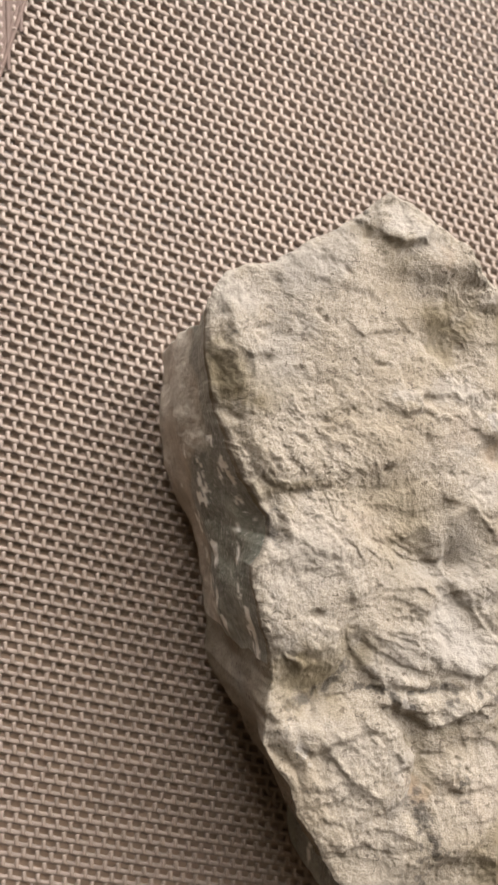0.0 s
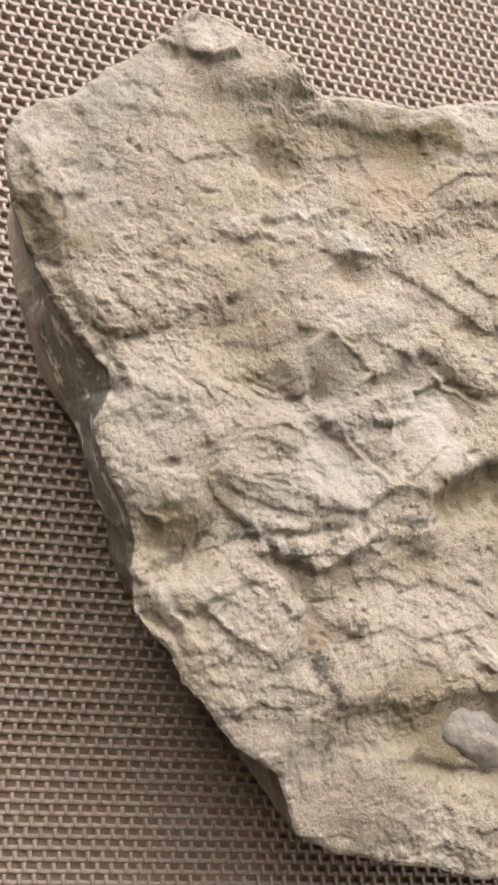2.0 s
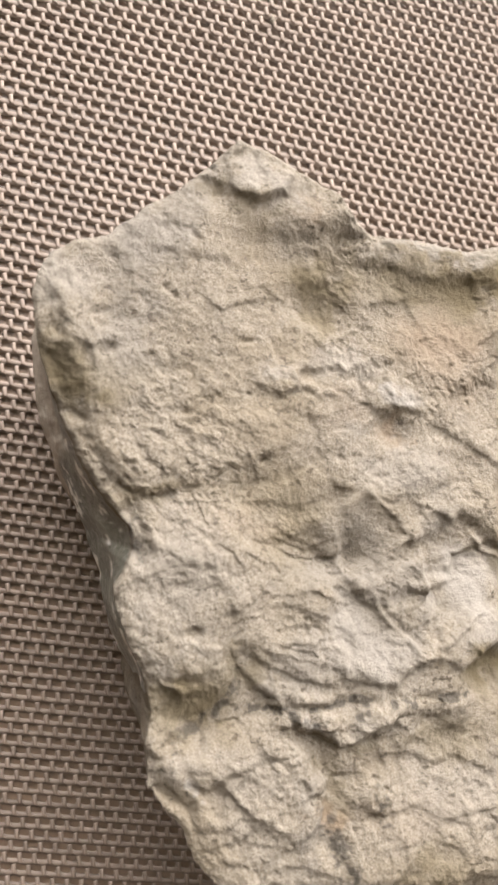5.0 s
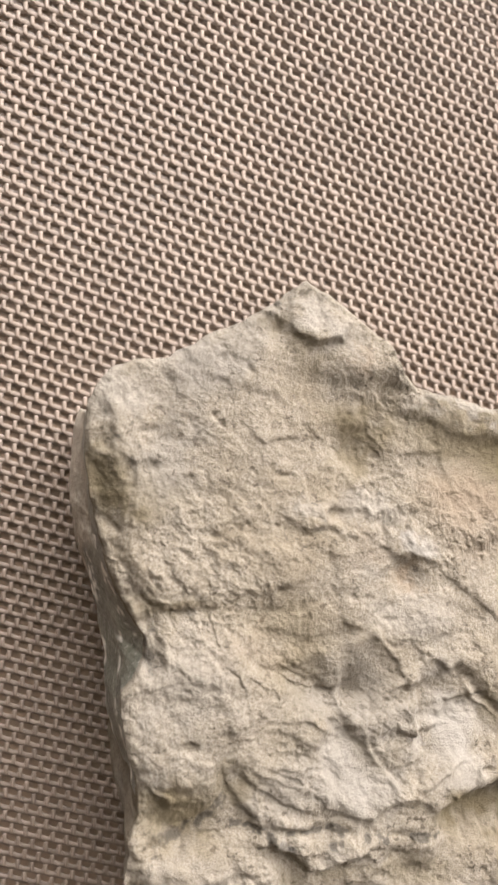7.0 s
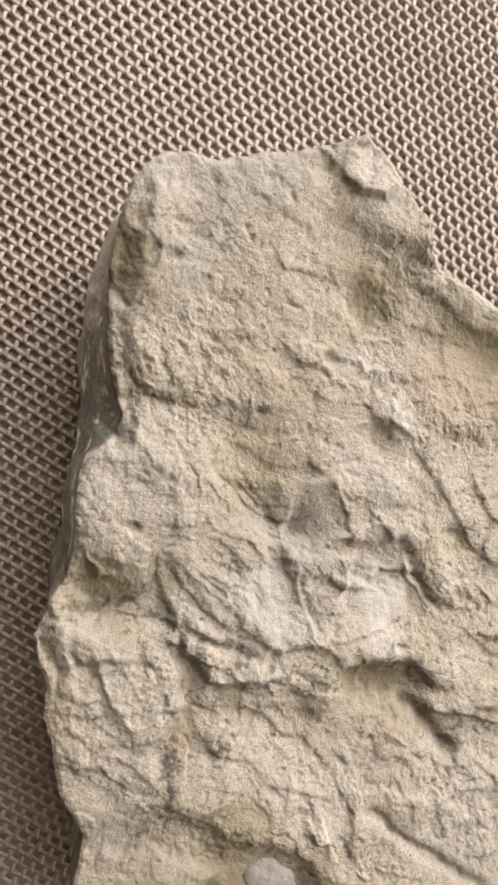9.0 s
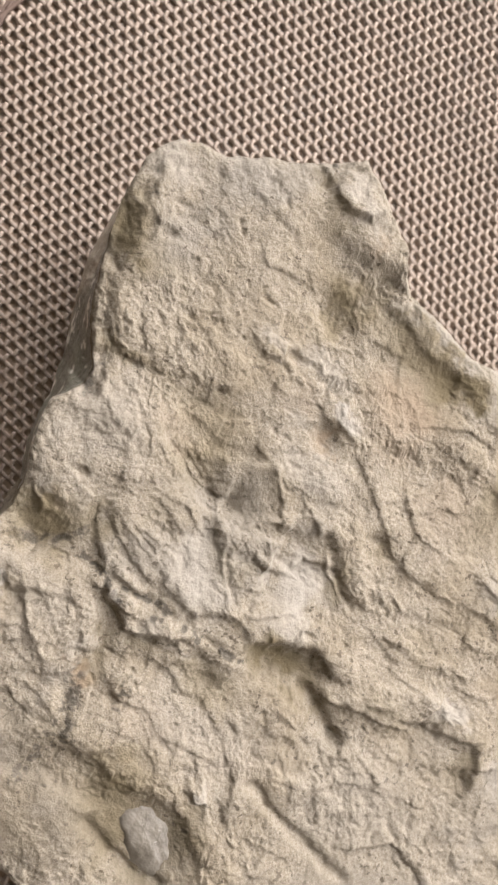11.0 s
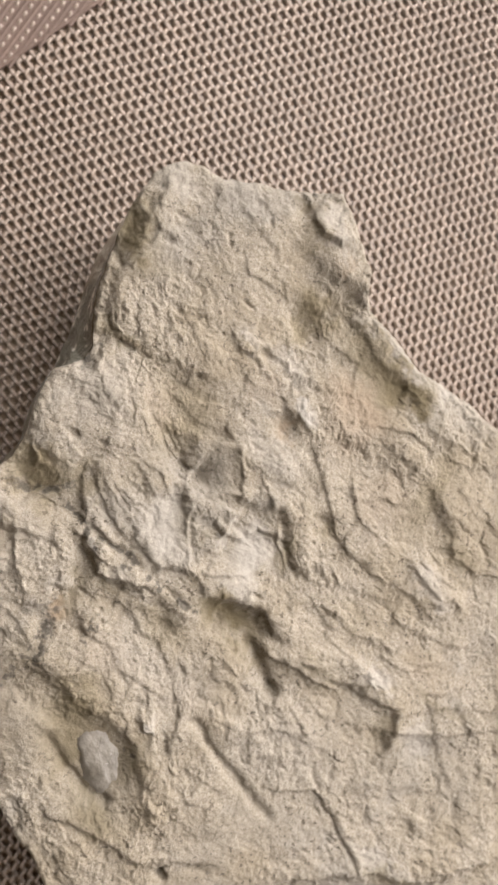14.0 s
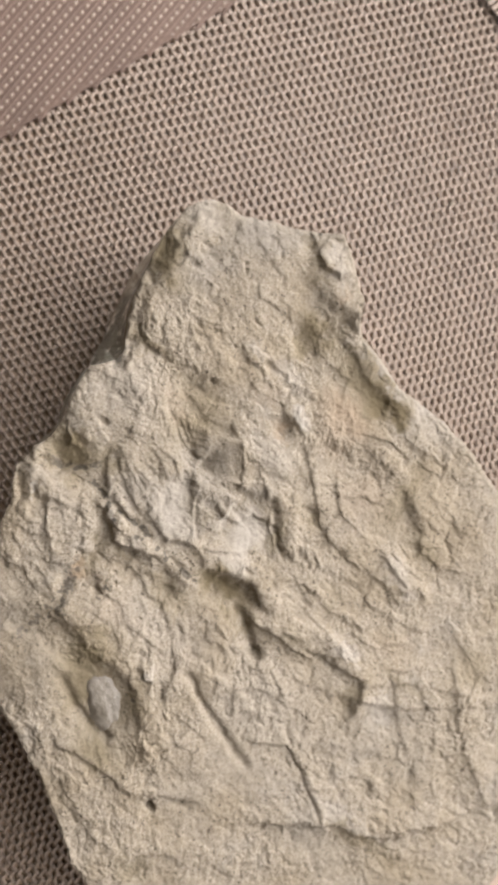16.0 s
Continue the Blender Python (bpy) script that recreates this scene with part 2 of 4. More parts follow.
# a warp from crest to crest: it dives after a weft, runs below its neighbour and climbs back; place, height, share of the step aside
DRAWN = ((0, 0.1, 0.2, 0.3, 0.45, 0.75, 0.92, 1.08, 1.2, 1.3, 1.5, 1.74, 1.87, 2.0),
         (1.0, 0.5, -0.6, -1.5, -1.65, -1.7, -1.65, -1.1, 0.0, 0.5, 0.8, 0.95, 1.0, 1.0),
         (0.0, 0.25, 0.75, 1.0, 1.0, 1.0, 0.9, 0.5, 0.12, 0.0, 0.0, 0.0, 0.0, 0.0))


def hidden(x, y):
    """Under the rock or far out, where a strand may run straight."""
    return (x > 0.048 and -0.078 < y < 0.024) or x > 0.176 or x < -0.07 or y < -0.17 or y > 0.17


def strand(name, start, step, count, radius, swing, lift, flat, sides=8, per=4, phase=0.0, beat=1.0, sway=0.0, drawn=False):
    """A wavy strand as a tube: over and under at each crossing, or over at every one (beat 2)."""
    s = []
    for i in range(count):
        q = start + step * i
        s += [i + k / per for k in range(per)] if not hidden(q.x, q.y) else [float(i)]
    s = np.array(s + [float(count)])
    along = step.normalized()
    if drawn:
        z = lift + swing * np.interp((s + phase) % 2, DRAWN[0], DRAWN[1])
        lean = sway * np.interp((s + phase) % 2, DRAWN[0], DRAWN[2])
    else:
        z = lift + swing * np.cos(math.pi * beat * (s + phase))
        lean = 0.0 * s
    a = 2 * math.pi * (np.arange(sides) + 0.5) / sides
    side = radius * flat * np.cos(a)
    x = (step.x * s - along.y * lean)[:, None] - along.y * side
    y = (step.y * s + along.x * lean)[:, None] + along.x * side
    zz = z[:, None] + radius * np.sin(a)
    verts = np.stack([x, y, zz], 2).reshape(-1, 3)
    k = np.arange(sides)
    base = (np.arange(len(s) - 1) * sides)[:, None]
    nxt = (k + 1) % sides
    faces = np.stack([base + k, base + nxt, base + nxt + sides, base + k + sides], 2).reshape(-1, 4)
    me = bpy.data.meshes.new(name)
    me.from_pydata(verts.tolist(), [], faces.tolist())
    me.shade_smooth()
    return me


def span(start, step):
    """The stretch of a strand that lies on the mat."""
    on = [i for i in range(-140, 141) if -0.085 < (start + step * i).x < 0.175 and -0.18 < (start + step * i).y < 0.18]
    return (on[0], on[-1] - on[0]) if len(on) > 3 else None


def lay_mat():
    mat = tagged(new("woven_mat"), "taupe woven plastic mesh fabric lying flat under the rock", "mat", kind="structure")
    rnd = random.Random(4)
    for name, across, along, r, swing, flat, look_, odd in (("warp_strand", U, V, 0.00027, 0.00036, 1.9, WARP, 0),
                                                            ("weft_strand", V, U, 0.00030, 0.00014, 2.1, WEFT, 1)):
        for i in range(-130, 131):
            run = span(across * i, along)
            if not run:
                continue
            first, count = run
            start = across * i + along * first
            me = strand(name, start, along, count, r * rnd.uniform(0.96, 1.04), swing, 0.0, flat, 6, 4 if odd else 8, (i + first + odd) % 2, 1.0, 0.00145, not odd)
            me.materials.append(look_)
            ob = new(name, me)
            ob.parent = mat
            ob.location = (start.x + rnd.uniform(-5e-5, 5e-5), start.y + rnd.uniform(-5e-5, 5e-5), MESH_Z)


# ---- hem: a closed double layer along the slanted fold, with a raised stitch on every other warp ----
FOLD_AT, FOLD_DIR = Vector((-0.0249, 0.056)), Vector((0.287, 0.958))


def lay_hem():
    hem = tagged(new("fabric_hem"), "flat taupe stitched hem along the edge of the mesh", "hem", kind="structure")
    a, b = FOLD_AT - FOLD_DIR * 0.10, FOLD_AT + FOLD_DIR * 0.125
    out = Vector((-FOLD_DIR.y, FOLD_DIR.x)) * 0.09
    quad = [a, b, b + out, a + out]
    n = 4
    verts = [(p.x, p.y, z) for z in (-0.0016, 0.00002) for p in quad]
    faces = [(3, 2, 1, 0), (4, 5, 6, 7)] + [(i, (i + 1) % n, n + (i + 1) % n, n + i) for i in range(n)]
    link("hem_sheet", verts, faces, HEM, hem, smooth=False)
    up = -V
    for i in range(-34, 8):
        q = FOLD_AT + U * 2 * i
        # run along the warp direction up to the fold line
        side = out.normalized()
        t = (FOLD_AT - q).dot(side) / up.dot(side)
        first = math.ceil(t + 0.3)
        base = q + up * first
        if not (-0.085 < base.x < 0.01 and -0.06 < base.y < 0.18):
            continue
        for name, shift, r, swing, look_ in (("stitch", Vector((0, 0)), 0.00036, 0.00027, WARP), ("rib", U, 0.00042, 0.00003, HEM)):
            start = base + shift
            me = strand(name, start, up, 46, r, swing, 0.0, 1.3, 6, 6, 0, 2.0)
            me.materials.append(look_)
            ob = new(name, me)
            ob.parent = hem
            ob.location = (start.x, start.y, -0.0002)

    # smooth cords along the fold, and the ends of a seam at the far edge
    for off, r in ((0.0004, 0.00040), (0.0015, 0.00030)):
        start = a + Vector((-FOLD_DIR.y, FOLD_DIR.x)) * off
        me = strand("edge_cord", start, FOLD_DIR * 0.0025, 88, r, 0.00004, 0.0, 1.3, 8, 2)
        me.materials.append(HEM)
        ob = new("edge_cord", me)
        ob.parent = hem
        ob.location = (start.x, start.y, -0.00015)
    for i in range(9):
        start = Vector((0.0415 + 0.0021 * i, 0.1555 - 0.00028 * i))
        me = strand("seam_cord", start, Vector((0.0006, 0.0024)), 7, 0.0008, 0.00005, 0.0, 1.15, 8, 3)
        me.materials.append(WEFT)
        ob = new("seam_cord", me)
        ob.parent = hem
        ob.location = (start.x, start.y, 0.0007)


# ---- the rock: a broken flint nodule with a thick chalky cortex; lengths in millimetres ----
NORTH = [(76.5, 33), (73.4, 33.8), (70.5, 36.4), (68.5, 39.6), (62.5, 44), (54.5, 48.8), (48.4, 44.2), (42.5, 40.5),
         (37.6, 37.8), (33.6, 35.3), (29.1, 34.6), (25.7, 32.7), (23.4, 29.5)]
WEST = [(22.5, 26.7), (22.5, 21), (23.4, 15.2), (26.1, 6.9), (29.3, -0.8), (32.1, -4.7), (33.3, -7), (33.3, -10.2),
        (30, -14.7), (30.5, -19.7), (32.2, -25.6), (33.8, -33.2), (32.5, -37.5), (32.3, -43.5)]
SOUTH = [(34.6, -48), (36.8, -50.8), (37.6, -55), (40.7, -60.5), (44, -66), (50, -72), (51.7, -81.7), (56.8, -85.2),
         (64.8, -89), (74.1, -92.6), (86.7, -98.5), (104, -108.8), (114, -112)]
EAST = [(135, -118), (165, -112), (195, -95), (212, -65), (208, -35), (190, -8), (165, 12), (145, 24), (128, 29),
        (115, 31.3), (106, 32), (97, 31.2), (90, 30.3), (83, 31.7)]
MID = np.array((95.0, -30.0))
AROUND, RINGS, ROWS_DOWN = 2300, 380, 60


def rim_line():
    p = np.array(NORTH + WEST + SOUTH + EAST)
    p = np.vstack([p, p[:1]])
    step = np.hypot(*np.diff(p, axis=0).T)
    run = np.concatenate([[0], np.cumsum(step)])
    s = np.linspace(0, run[-1], AROUND, endpoint=False)
    x, y = np.interp(s, run, p[:, 0]), np.interp(s, run, p[:, 1])
    out = np.stack([x, y], 1) - MID
    out /= np.linalg.norm(out, axis=1)[:, None]
    jag = 0.32 * fractal(x, y, 0, 4, 4, 0.6, 31)
    return np.stack([x, y], 1) + out * jag[:, None], out


def near(path, X, Y):
    """Distance to a broken line, and how far to the left of it (right: minus) a place lies."""
    best, side = np.full(X.shape, 1e9), np.zeros(X.shape)
    for (x0, y0), (x1, y1) in zip(path, path[1:]):
        dx, dy = x1 - x0, y1 - y0
        n = math.hypot(dx, dy)
        t = np.clip(((X - x0) * dx + (Y - y0) * dy) / (n * n), 0, 1)
        d = np.hypot(X - x0 - t * dx, Y - y0 - t * dy)
        closer = d < best
        best = np.where(closer, d, best)
        side = np.where(closer, (dx * (Y - y0) - dy * (X - x0)) / n, side)
    return best, side


def within(X, Y, x0, y0, x1, y1):
    return np.nonzero((X > x0) & (X < x1) & (Y > y0) & (Y < y1))


def hump(Z, X, Y, x, y, rx, ry, turn, height, power=2.0):
    r = 2.6 * max(rx, ry)
    at = within(X, Y, x - r, y - r, x + r, y + r)
    c, s = math.cos(radians(turn)), math.sin(radians(turn))
    dx, dy = X[at] - x, Y[at] - y
    a, b = (dx * c + dy * s) / rx, (dy * c - dx * s) / ry
    Z[at] += 1.25 * height * np.exp(-((a * a + b * b) ** (power / 2)))


def around(path, X, Y, r):
    xs, ys = [p[0] for p in path], [p[1] for p in path]
    return within(X, Y, min(xs) - r, min(ys) - r, max(xs) + r, max(ys) + r)


def groove(Z, X, Y, path, width, depth):
    at = around(path, X, Y, 3 * width)
    d, _ = near(path, X[at], Y[at])
    Z[at] -= depth * np.exp(-((d / width) ** 2))


def ledge(Z, X, Y, path, height, reach, sharp=0.5):
    """A broken step: the left of the line stands up and falls away over `reach`, also past its ends."""
    at = around(path, X, Y, 4 * reach)
    d, side = near(path, X[at], Y[at])
    fall = np.exp(-((d / (1.4 * reach)) ** 2))
    sharp = sharp + 0.18 * max(0.0, height - 1.0)
    toe = np.exp(np.minimum(side, 0) / (2.6 * sharp))
    edge = 0.5 + 0.5 * np.tanh(side / (0.9 * sharp))
    Z[at] += 1.1 * height * fall * (0.45 * toe + 0.55 * edge - 0.3)


def facet(Z, X, Y, corners, lift, gx, gy, soft=0.5):
    """A broken face: the ground inside the corners is lifted and tilted as one plane."""
    at = around(corners, X, Y, 3 * soft)
    x, y = X[at], Y[at]
    ring = corners + corners[:1]
    d, _ = near(ring, x, y)
    inside = np.zeros(x.shape, bool)
    for (x0, y0), (x1, y1) in zip(ring, ring[1:]):
        if y0 != y1:
            inside ^= ((y0 > y) != (y1 > y)) & (x < (x1 - x0) * (y - y0) / (y1 - y0) + x0)
    k = 0.5 + 0.5 * np.tanh(np.where(inside, d, -d) / soft)
    cx, cy = sum(p[0] for p in corners) / len(corners), sum(p[1] for p in corners) / len(corners)
    Z[at] += k * (lift + 1.4 * (gx * (x - cx) + gy * (y - cy)))


def chips(X, Y, size, steep, seed, hard=9.0):
    """Small broken faces: cells that are each tilted their own way."""
    px, py = X / size, Y / size
    ix, iy = np.floor(px).astype(np.int64), np.floor(py).astype(np.int64)
    total, weight = 0.0, 1e-9
    for dx in (-1, 0, 1):
        for dy in (-1, 0, 1):
            jx, jy = ix + dx, iy + dy
            ax = px - jx - 0.5 - 0.42 * hashed(jx, jy, 0, seed)
            ay = py - jy - 0.5 - 0.42 * hashed(jx, jy, 1, seed)
            w = np.exp(-hard * (ax * ax + ay * ay))
            tilt = steep * size * (hashed(jx, jy, 2, seed) * ax + hashed(jx, jy, 3, seed) * ay + 0.3 * hashed(jx, jy, 4, seed))
            total, weight = total + w * tilt, weight + w
    return total / weight

def relief(X, Y, Z):
    """Broken steps, clefts, lumps and pits of the top, one stroke a line."""
    # the pointed north end: pale cap, rounded shoulder, scoop below it
    facet(Z, X, Y, [(49.1, 43.8), (53.8, 47.1), (61.5, 42.7), (60.4, 40.2), (56.1, 38.6), (52.7, 41.0)], 0.5, 0.085, -0.131, 0.4)
    hump(Z, X, Y, 50.3, 41.2, 2.2, 2.4, 0, -0.9, 2)
    ledge(Z, X, Y, [(52.8, 40.5), (56.0, 38.3), (59.6, 39.7)], 1.0, 3.5, 0.6)
    hump(Z, X, Y, 64.0, 36.9, 5, 3.2, -12, 1.1, 2)
    ledge(Z, X, Y, [(56.8, 34.8), (64.0, 33.9), (68.3, 34.4)], 1.3, 5, 1.4)
    hump(Z, X, Y, 63.9, 22.3, 2.6, 5.0, -114, -1.7, 2.5)
    ledge(Z, X, Y, [(61.1, 18.9), (61.1, 22.1), (63.4, 25.2)], 0.6, 2.5, 0.5)
    groove(Z, X, Y, [(69.2, 32.8), (66.6, 28.6), (64.7, 24.7)], 1.6, 0.9)
    # the thin north rim and the hollow behind it
    ledge(Z, X, Y, [(70.3, 32.8), (76.5, 30.0), (82.3, 28.5), (88.1, 27.5), (95.8, 25.8)], 0.5, 5, 2.0)
    hump(Z, X, Y, 83.5, 21.5, 14, 6, 0, -0.5, 2)
    # the north-west corner
    facet(Z, X, Y, [(22.9, 21.8), (27.3, 20.7), (29.2, 15.0), (27.9, 9.0), (24.0, 10.8)], -1.0, 0.350, 0.265, 0.8)
    ledge(Z, X, Y, [(26.3, 25.8), (27.4, 21.5), (30.0, 19.2), (29.9, 14.9)], 1.0, 3, 0.5)
    hump(Z, X, Y, 32.2, 18.6, 1.5, 1.2, 0, -0.9, 3)
    hump(Z, X, Y, 35.0, 17.5, 2.2, 1.5, 0, 0.5, 2)
    hump(Z, X, Y, 34.7, 23.2, 2.5, 1.2, 31, -0.35, 2)
    # fine cracks and pits of the flat north face
    ledge(Z, X, Y, [(48.1, 24.2), (49.3, 23.0), (51.1, 23.9), (54.9, 24.3)], 0.45, 1.6, 0.25)
    ledge(Z, X, Y, [(53.0, 26.7), (54.8, 26.1), (56.5, 26.6)], 0.3, 1.4, 0.25)
    ledge(Z, X, Y, [(57.0, 25.4), (59.4, 24.0)], 0.35, 1.6, 0.3)
    ledge(Z, X, Y, [(39.1, 34.1), (44.5, 31.7), (47.7, 31.0)], 0.4, 2.5, 0.5)
    ledge(Z, X, Y, [(31.7, 31.6), (35.0, 33.1), (36.8, 31.8), (35.7, 25.6)], 0.4, 3, 0.5)
    hump(Z, X, Y, 41.5, 27.2, 0.5, 0.4, 0, -0.5, 2)
    hump(Z, X, Y, 42.8, 26.2, 0.5, 0.4, 0, -0.5, 2)
    hump(Z, X, Y, 52.6, 18.6, 0.7, 0.4, 0, -0.5, 2)
    hump(Z, X, Y, 51.7, 10.6, 0.4, 0.4, 0, -0.6, 2)
    hump(Z, X, Y, 53.4, 1.2, 0.8, 0.6, 0, -0.8, 2)
    hump(Z, X, Y, 31.7, 24.2, 1.2, 0.6, 0, -0.4, 2)
    ledge(Z, X, Y, [(41.1, 7.2), (43.4, 5.8), (45.8, 5.3)], 0.4, 2, 0.4)
    # the block and pits in the middle of the north face
    facet(Z, X, Y, [(53.8, 12.3), (56.8, 14.5), (60.1, 14.2), (59.2, 11.1), (56.5, 10.5)], 0.7, 0.095, -0.059, 0.3)
    ledge(Z, X, Y, [(53.9, 11.7), (56.5, 10.1), (59.2, 10.8)], 0.6, 1.8, 0.35)
    hump(Z, X, Y, 61.9, 13.0, 2.0, 1.2, 0, -1.1, 2.5)
    ledge(Z, X, Y, [(60.0, 11.8), (63.0, 9.3), (67.1, 9.6), (70.6, 7.8)], 0.7, 2.5, 0.4)
    ledge(Z, X, Y, [(59.2, 8.0), (63.1, 6.3), (66.0, 7.3)], 0.4, 2, 0.4)
    hump(Z, X, Y, 74.1, 9.6, 3, 2, 0, 0.6, 2)
    hump(Z, X, Y, 74.1, 3.7, 2.5, 2.6, 0, -1.2, 3)
    ledge(Z, X, Y, [(71.3, 5.6), (72.7, 7.1), (74.6, 7.4), (76.2, 6.8)], 0.8, 1.8, 0.4)
    ledge(Z, X, Y, [(74.2, 0.2), (80.7, 0.4), (86.8, -2.8)], 0.4, 3, 0.6)
    hump(Z, X, Y, 77.4, -2.8, 5, 3.5, 0, 0.8, 2)
    # the step where the flat face ends, and the brown valley
    ledge(Z, X, Y, [(29.7, 5.0), (32.0, 0.7), (35.3, -2.3), (40.1, -2.5), (44.0, -1.0), (48.7, 0.4)], 1.5, 6, 1.1)
    facet(Z, X, Y, [(30.1, 5.7), (35.7, 2.1), (42.8, -0.2), (42.6, -2.6), (36.7, -4.5), (31.4, -1.5)], -0.3, 0.018, 0.179, 0.8)
    hump(Z, X, Y, 54.1, -6.3, 6, 6, 0, -0.9, 2)
    hump(Z, X, Y, 60.3, -14.3, 6.5, 3.4, -17, -2.9, 2.3)
    facet(Z, X, Y, [(65.3, -6.7), (69.0, -4.9), (72.8, -8.4), (73.3, -12.0), (69.1, -16.2), (64.8, -16.6), (64.0, -11.7)], -0.6, -0.015, 0.263, 0.5)
    ledge(Z, X, Y, [(67.4, -5.2), (70.6, -6.4), (73.0, -10.3)], 0.7, 2.5, 0.35)
    ledge(Z, X, Y, [(68.1, -17.7), (61.3, -17.4), (56.8, -15.3), (51.9, -12.3), (48.5, -9.9)], 1.3, 4, 0.5)
    ledge(Z, X, Y, [(53.8, -5.4), (57.6, -6.3), (60.2, -5.8)], 0.6, 2.5, 0.5)
    ledge(Z, X, Y, [(55.6, -11.7), (59.1, -13.2), (61.7, -12.4)], 0.7, 1.8, 0.3)
    ledge(Z, X, Y, [(56.5, -13.7), (59.9, -14.6), (62.5, -14.4)], 0.7, 1.8, 0.3)
    ledge(Z, X, Y, [(56.8, -15.6), (61.4, -16.9), (68.1, -17.0)], 0.8, 2, 0.3)
    hump(Z, X, Y, 62.8, -13.2, 1.6, 2.2, -75, 0.6, 2)
    ledge(Z, X, Y, [(51.2, -10.2), (53.8, -11.5), (56.5, -10.8)], 0.5, 2.5, 0.5)
    hump(Z, X, Y, 51.0, -2.7, 4, 1.5, 22, -0.4, 2)
    # the west dome
    hump(Z, X, Y, 40.3, -16.3, 11, 11, 0, 1.1, 3)
    groove(Z, X, Y, [(32.9, -4.1), (34.6, -7.5), (33.8, -10.6)], 1.4, 1.6)
    hump(Z, X, Y, 33.2, -12.6, 2.5, 2, 0, 0.3, 2)
    ledge(Z, X, Y, [(35.7, -9.6), (39.2, -11.3), (41.6, -13.3)], 0.6, 3, 0.4)
    hump(Z, X, Y, 42.6, -13.7, 0.9, 0.9, 0, -0.7, 2)
    hump(Z, X, Y, 40.0, -22.8, 1.1, 1.0, 0, -0.9, 3)
    hump(Z, X, Y, 38.7, -15.7, 1.4, 1.0, 0, -0.4, 2)
    ledge(Z, X, Y, [(39.7, -6.4), (43.6, -8.3), (47.9, -8.1)], 0.4, 3, 0.5)
    ledge(Z, X, Y, [(46.3, -18.8), (47.1, -23.0), (49.6, -27.5)], 0.5, 3, 0.5)
    hump(Z, X, Y, 47.7, -28.9, 2.6, 2.6, 0, -1.1, 2)
    ledge(Z, X, Y, [(37.5, -27.0), (40.7, -28.3), (43.3, -27.4)], 0.7, 3, 0.5)
    ledge(Z, X, Y, [(29.1, -22.9), (32.8, -25.9), (34.4, -27.7)], 0.9, 4, 0.5)
    ledge(Z, X, Y, [(54.1, -18.2), (49.7, -23.4)], 0.35, 2, 0.3)
    # ribs east of the dome
    ledge(Z, X, Y, [(56.6, -19.1), (59.8, -19.5), (61.8, -20.6)], 0.55, 1.8, 0.28)
    ledge(Z, X, Y, [(55.9, -21.2), (59.1, -22.7)], 0.5, 1.6, 0.28)
    ledge(Z, X, Y, [(55.0, -23.3), (59.9, -25.0)], 0.4, 1.8, 0.28)
    ledge(Z, X, Y, [(55.5, -26.2), (59.5, -27.7)], 0.5, 1.6, 0.28)
    ledge(Z, X, Y, [(52.7, -27.4), (57.3, -29.5)], 0.5, 1.8, 0.28)
    ledge(Z, X, Y, [(51.2, -29.0), (55.3, -31.7), (58.5, -32.5)], 0.65, 2.2, 0.3)
    ledge(Z, X, Y, [(62.5, -22.6), (62.6, -25.1), (63.5, -26.0)], 0.35, 1.5, 0.25)
    ledge(Z, X, Y, [(62.5, -29.2), (64.6, -31.2)], 0.3, 1.6, 0.3)
    # pale facet, shaded prism and the bright facet beyond it
    facet(Z, X, Y, [(62.3, -18.8), (66.9, -20.2), (71.5, -26.6), (75.6, -31.3), (70.0, -34.6), (61.9, -32.4), (60.2, -24.4)], 0.2, 0.030, -0.140, 0.6)
    facet(Z, X, Y, [(67.9, -19.5), (72.1, -16.9), (76.8, -16.6), (76.7, -26.0), (76.9, -29.3), (74.8, -30.7), (68.9, -23.4)], 0.1, 0.118, 0.147, 0.4)
    ledge(Z, X, Y, [(65.6, -19.3), (68.4, -23.8), (71.5, -26.7), (74.7, -31.1), (76.7, -32.0)], 1.2, 4, 0.5)
    hump(Z, X, Y, 76.9, -20.4, 0.8, 4.2, -93, 0.7, 3)
    ledge(Z, X, Y, [(77.1, -16.2), (77.4, -23.5), (76.7, -29.3)], -0.7, 2.5, 0.3)
    facet(Z, X, Y, [(82.0, -16.5), (89.5, -15.6), (88.1, -23.5), (83.1, -27.6), (79.1, -29.7), (77.3, -30.1)], 0.3, 0.072, -0.174, 0.4)
    ledge(Z, X, Y, [(82.1, -11.5), (84.8, -13.1), (86.7, -16.3), (89.3, -18.1)], 1.3, 3.5, 0.3)
    ledge(Z, X, Y, [(72.3, -14.5), (74.4, -13.0), (77.4, -12.8)], 0.7, 2, 0.3)
    ledge(Z, X, Y, [(73.6, -12.7), (77.1, -9.7), (80.1, -9.2)], -0.5, 2.2, 0.3)
    hump(Z, X, Y, 81.0, -6.6, 3, 1, 18, -0.5, 2)
    hump(Z, X, Y, 84.3, -9.6, 5, 2.4, 0, 0.6, 2)
    # the sooty line and the slab below it
    groove(Z, X, Y, [(53.2, -35.0), (58.2, -36.1), (64.7, -36.1), (69.8, -36.6), (80.5, -37.6)], 0.8, 0.5)
    ledge(Z, X, Y, [(48.4, -31.0), (50.8, -34.2), (54.8, -36.1)], 0.9, 2.5, 0.35)
    hump(Z, X, Y, 56.5, -34.6, 0.7, 3, -109, 0.7, 2)
    hump(Z, X, Y, 54.9, -36.9, 0.8, 0.8, 0, 0.8, 2)
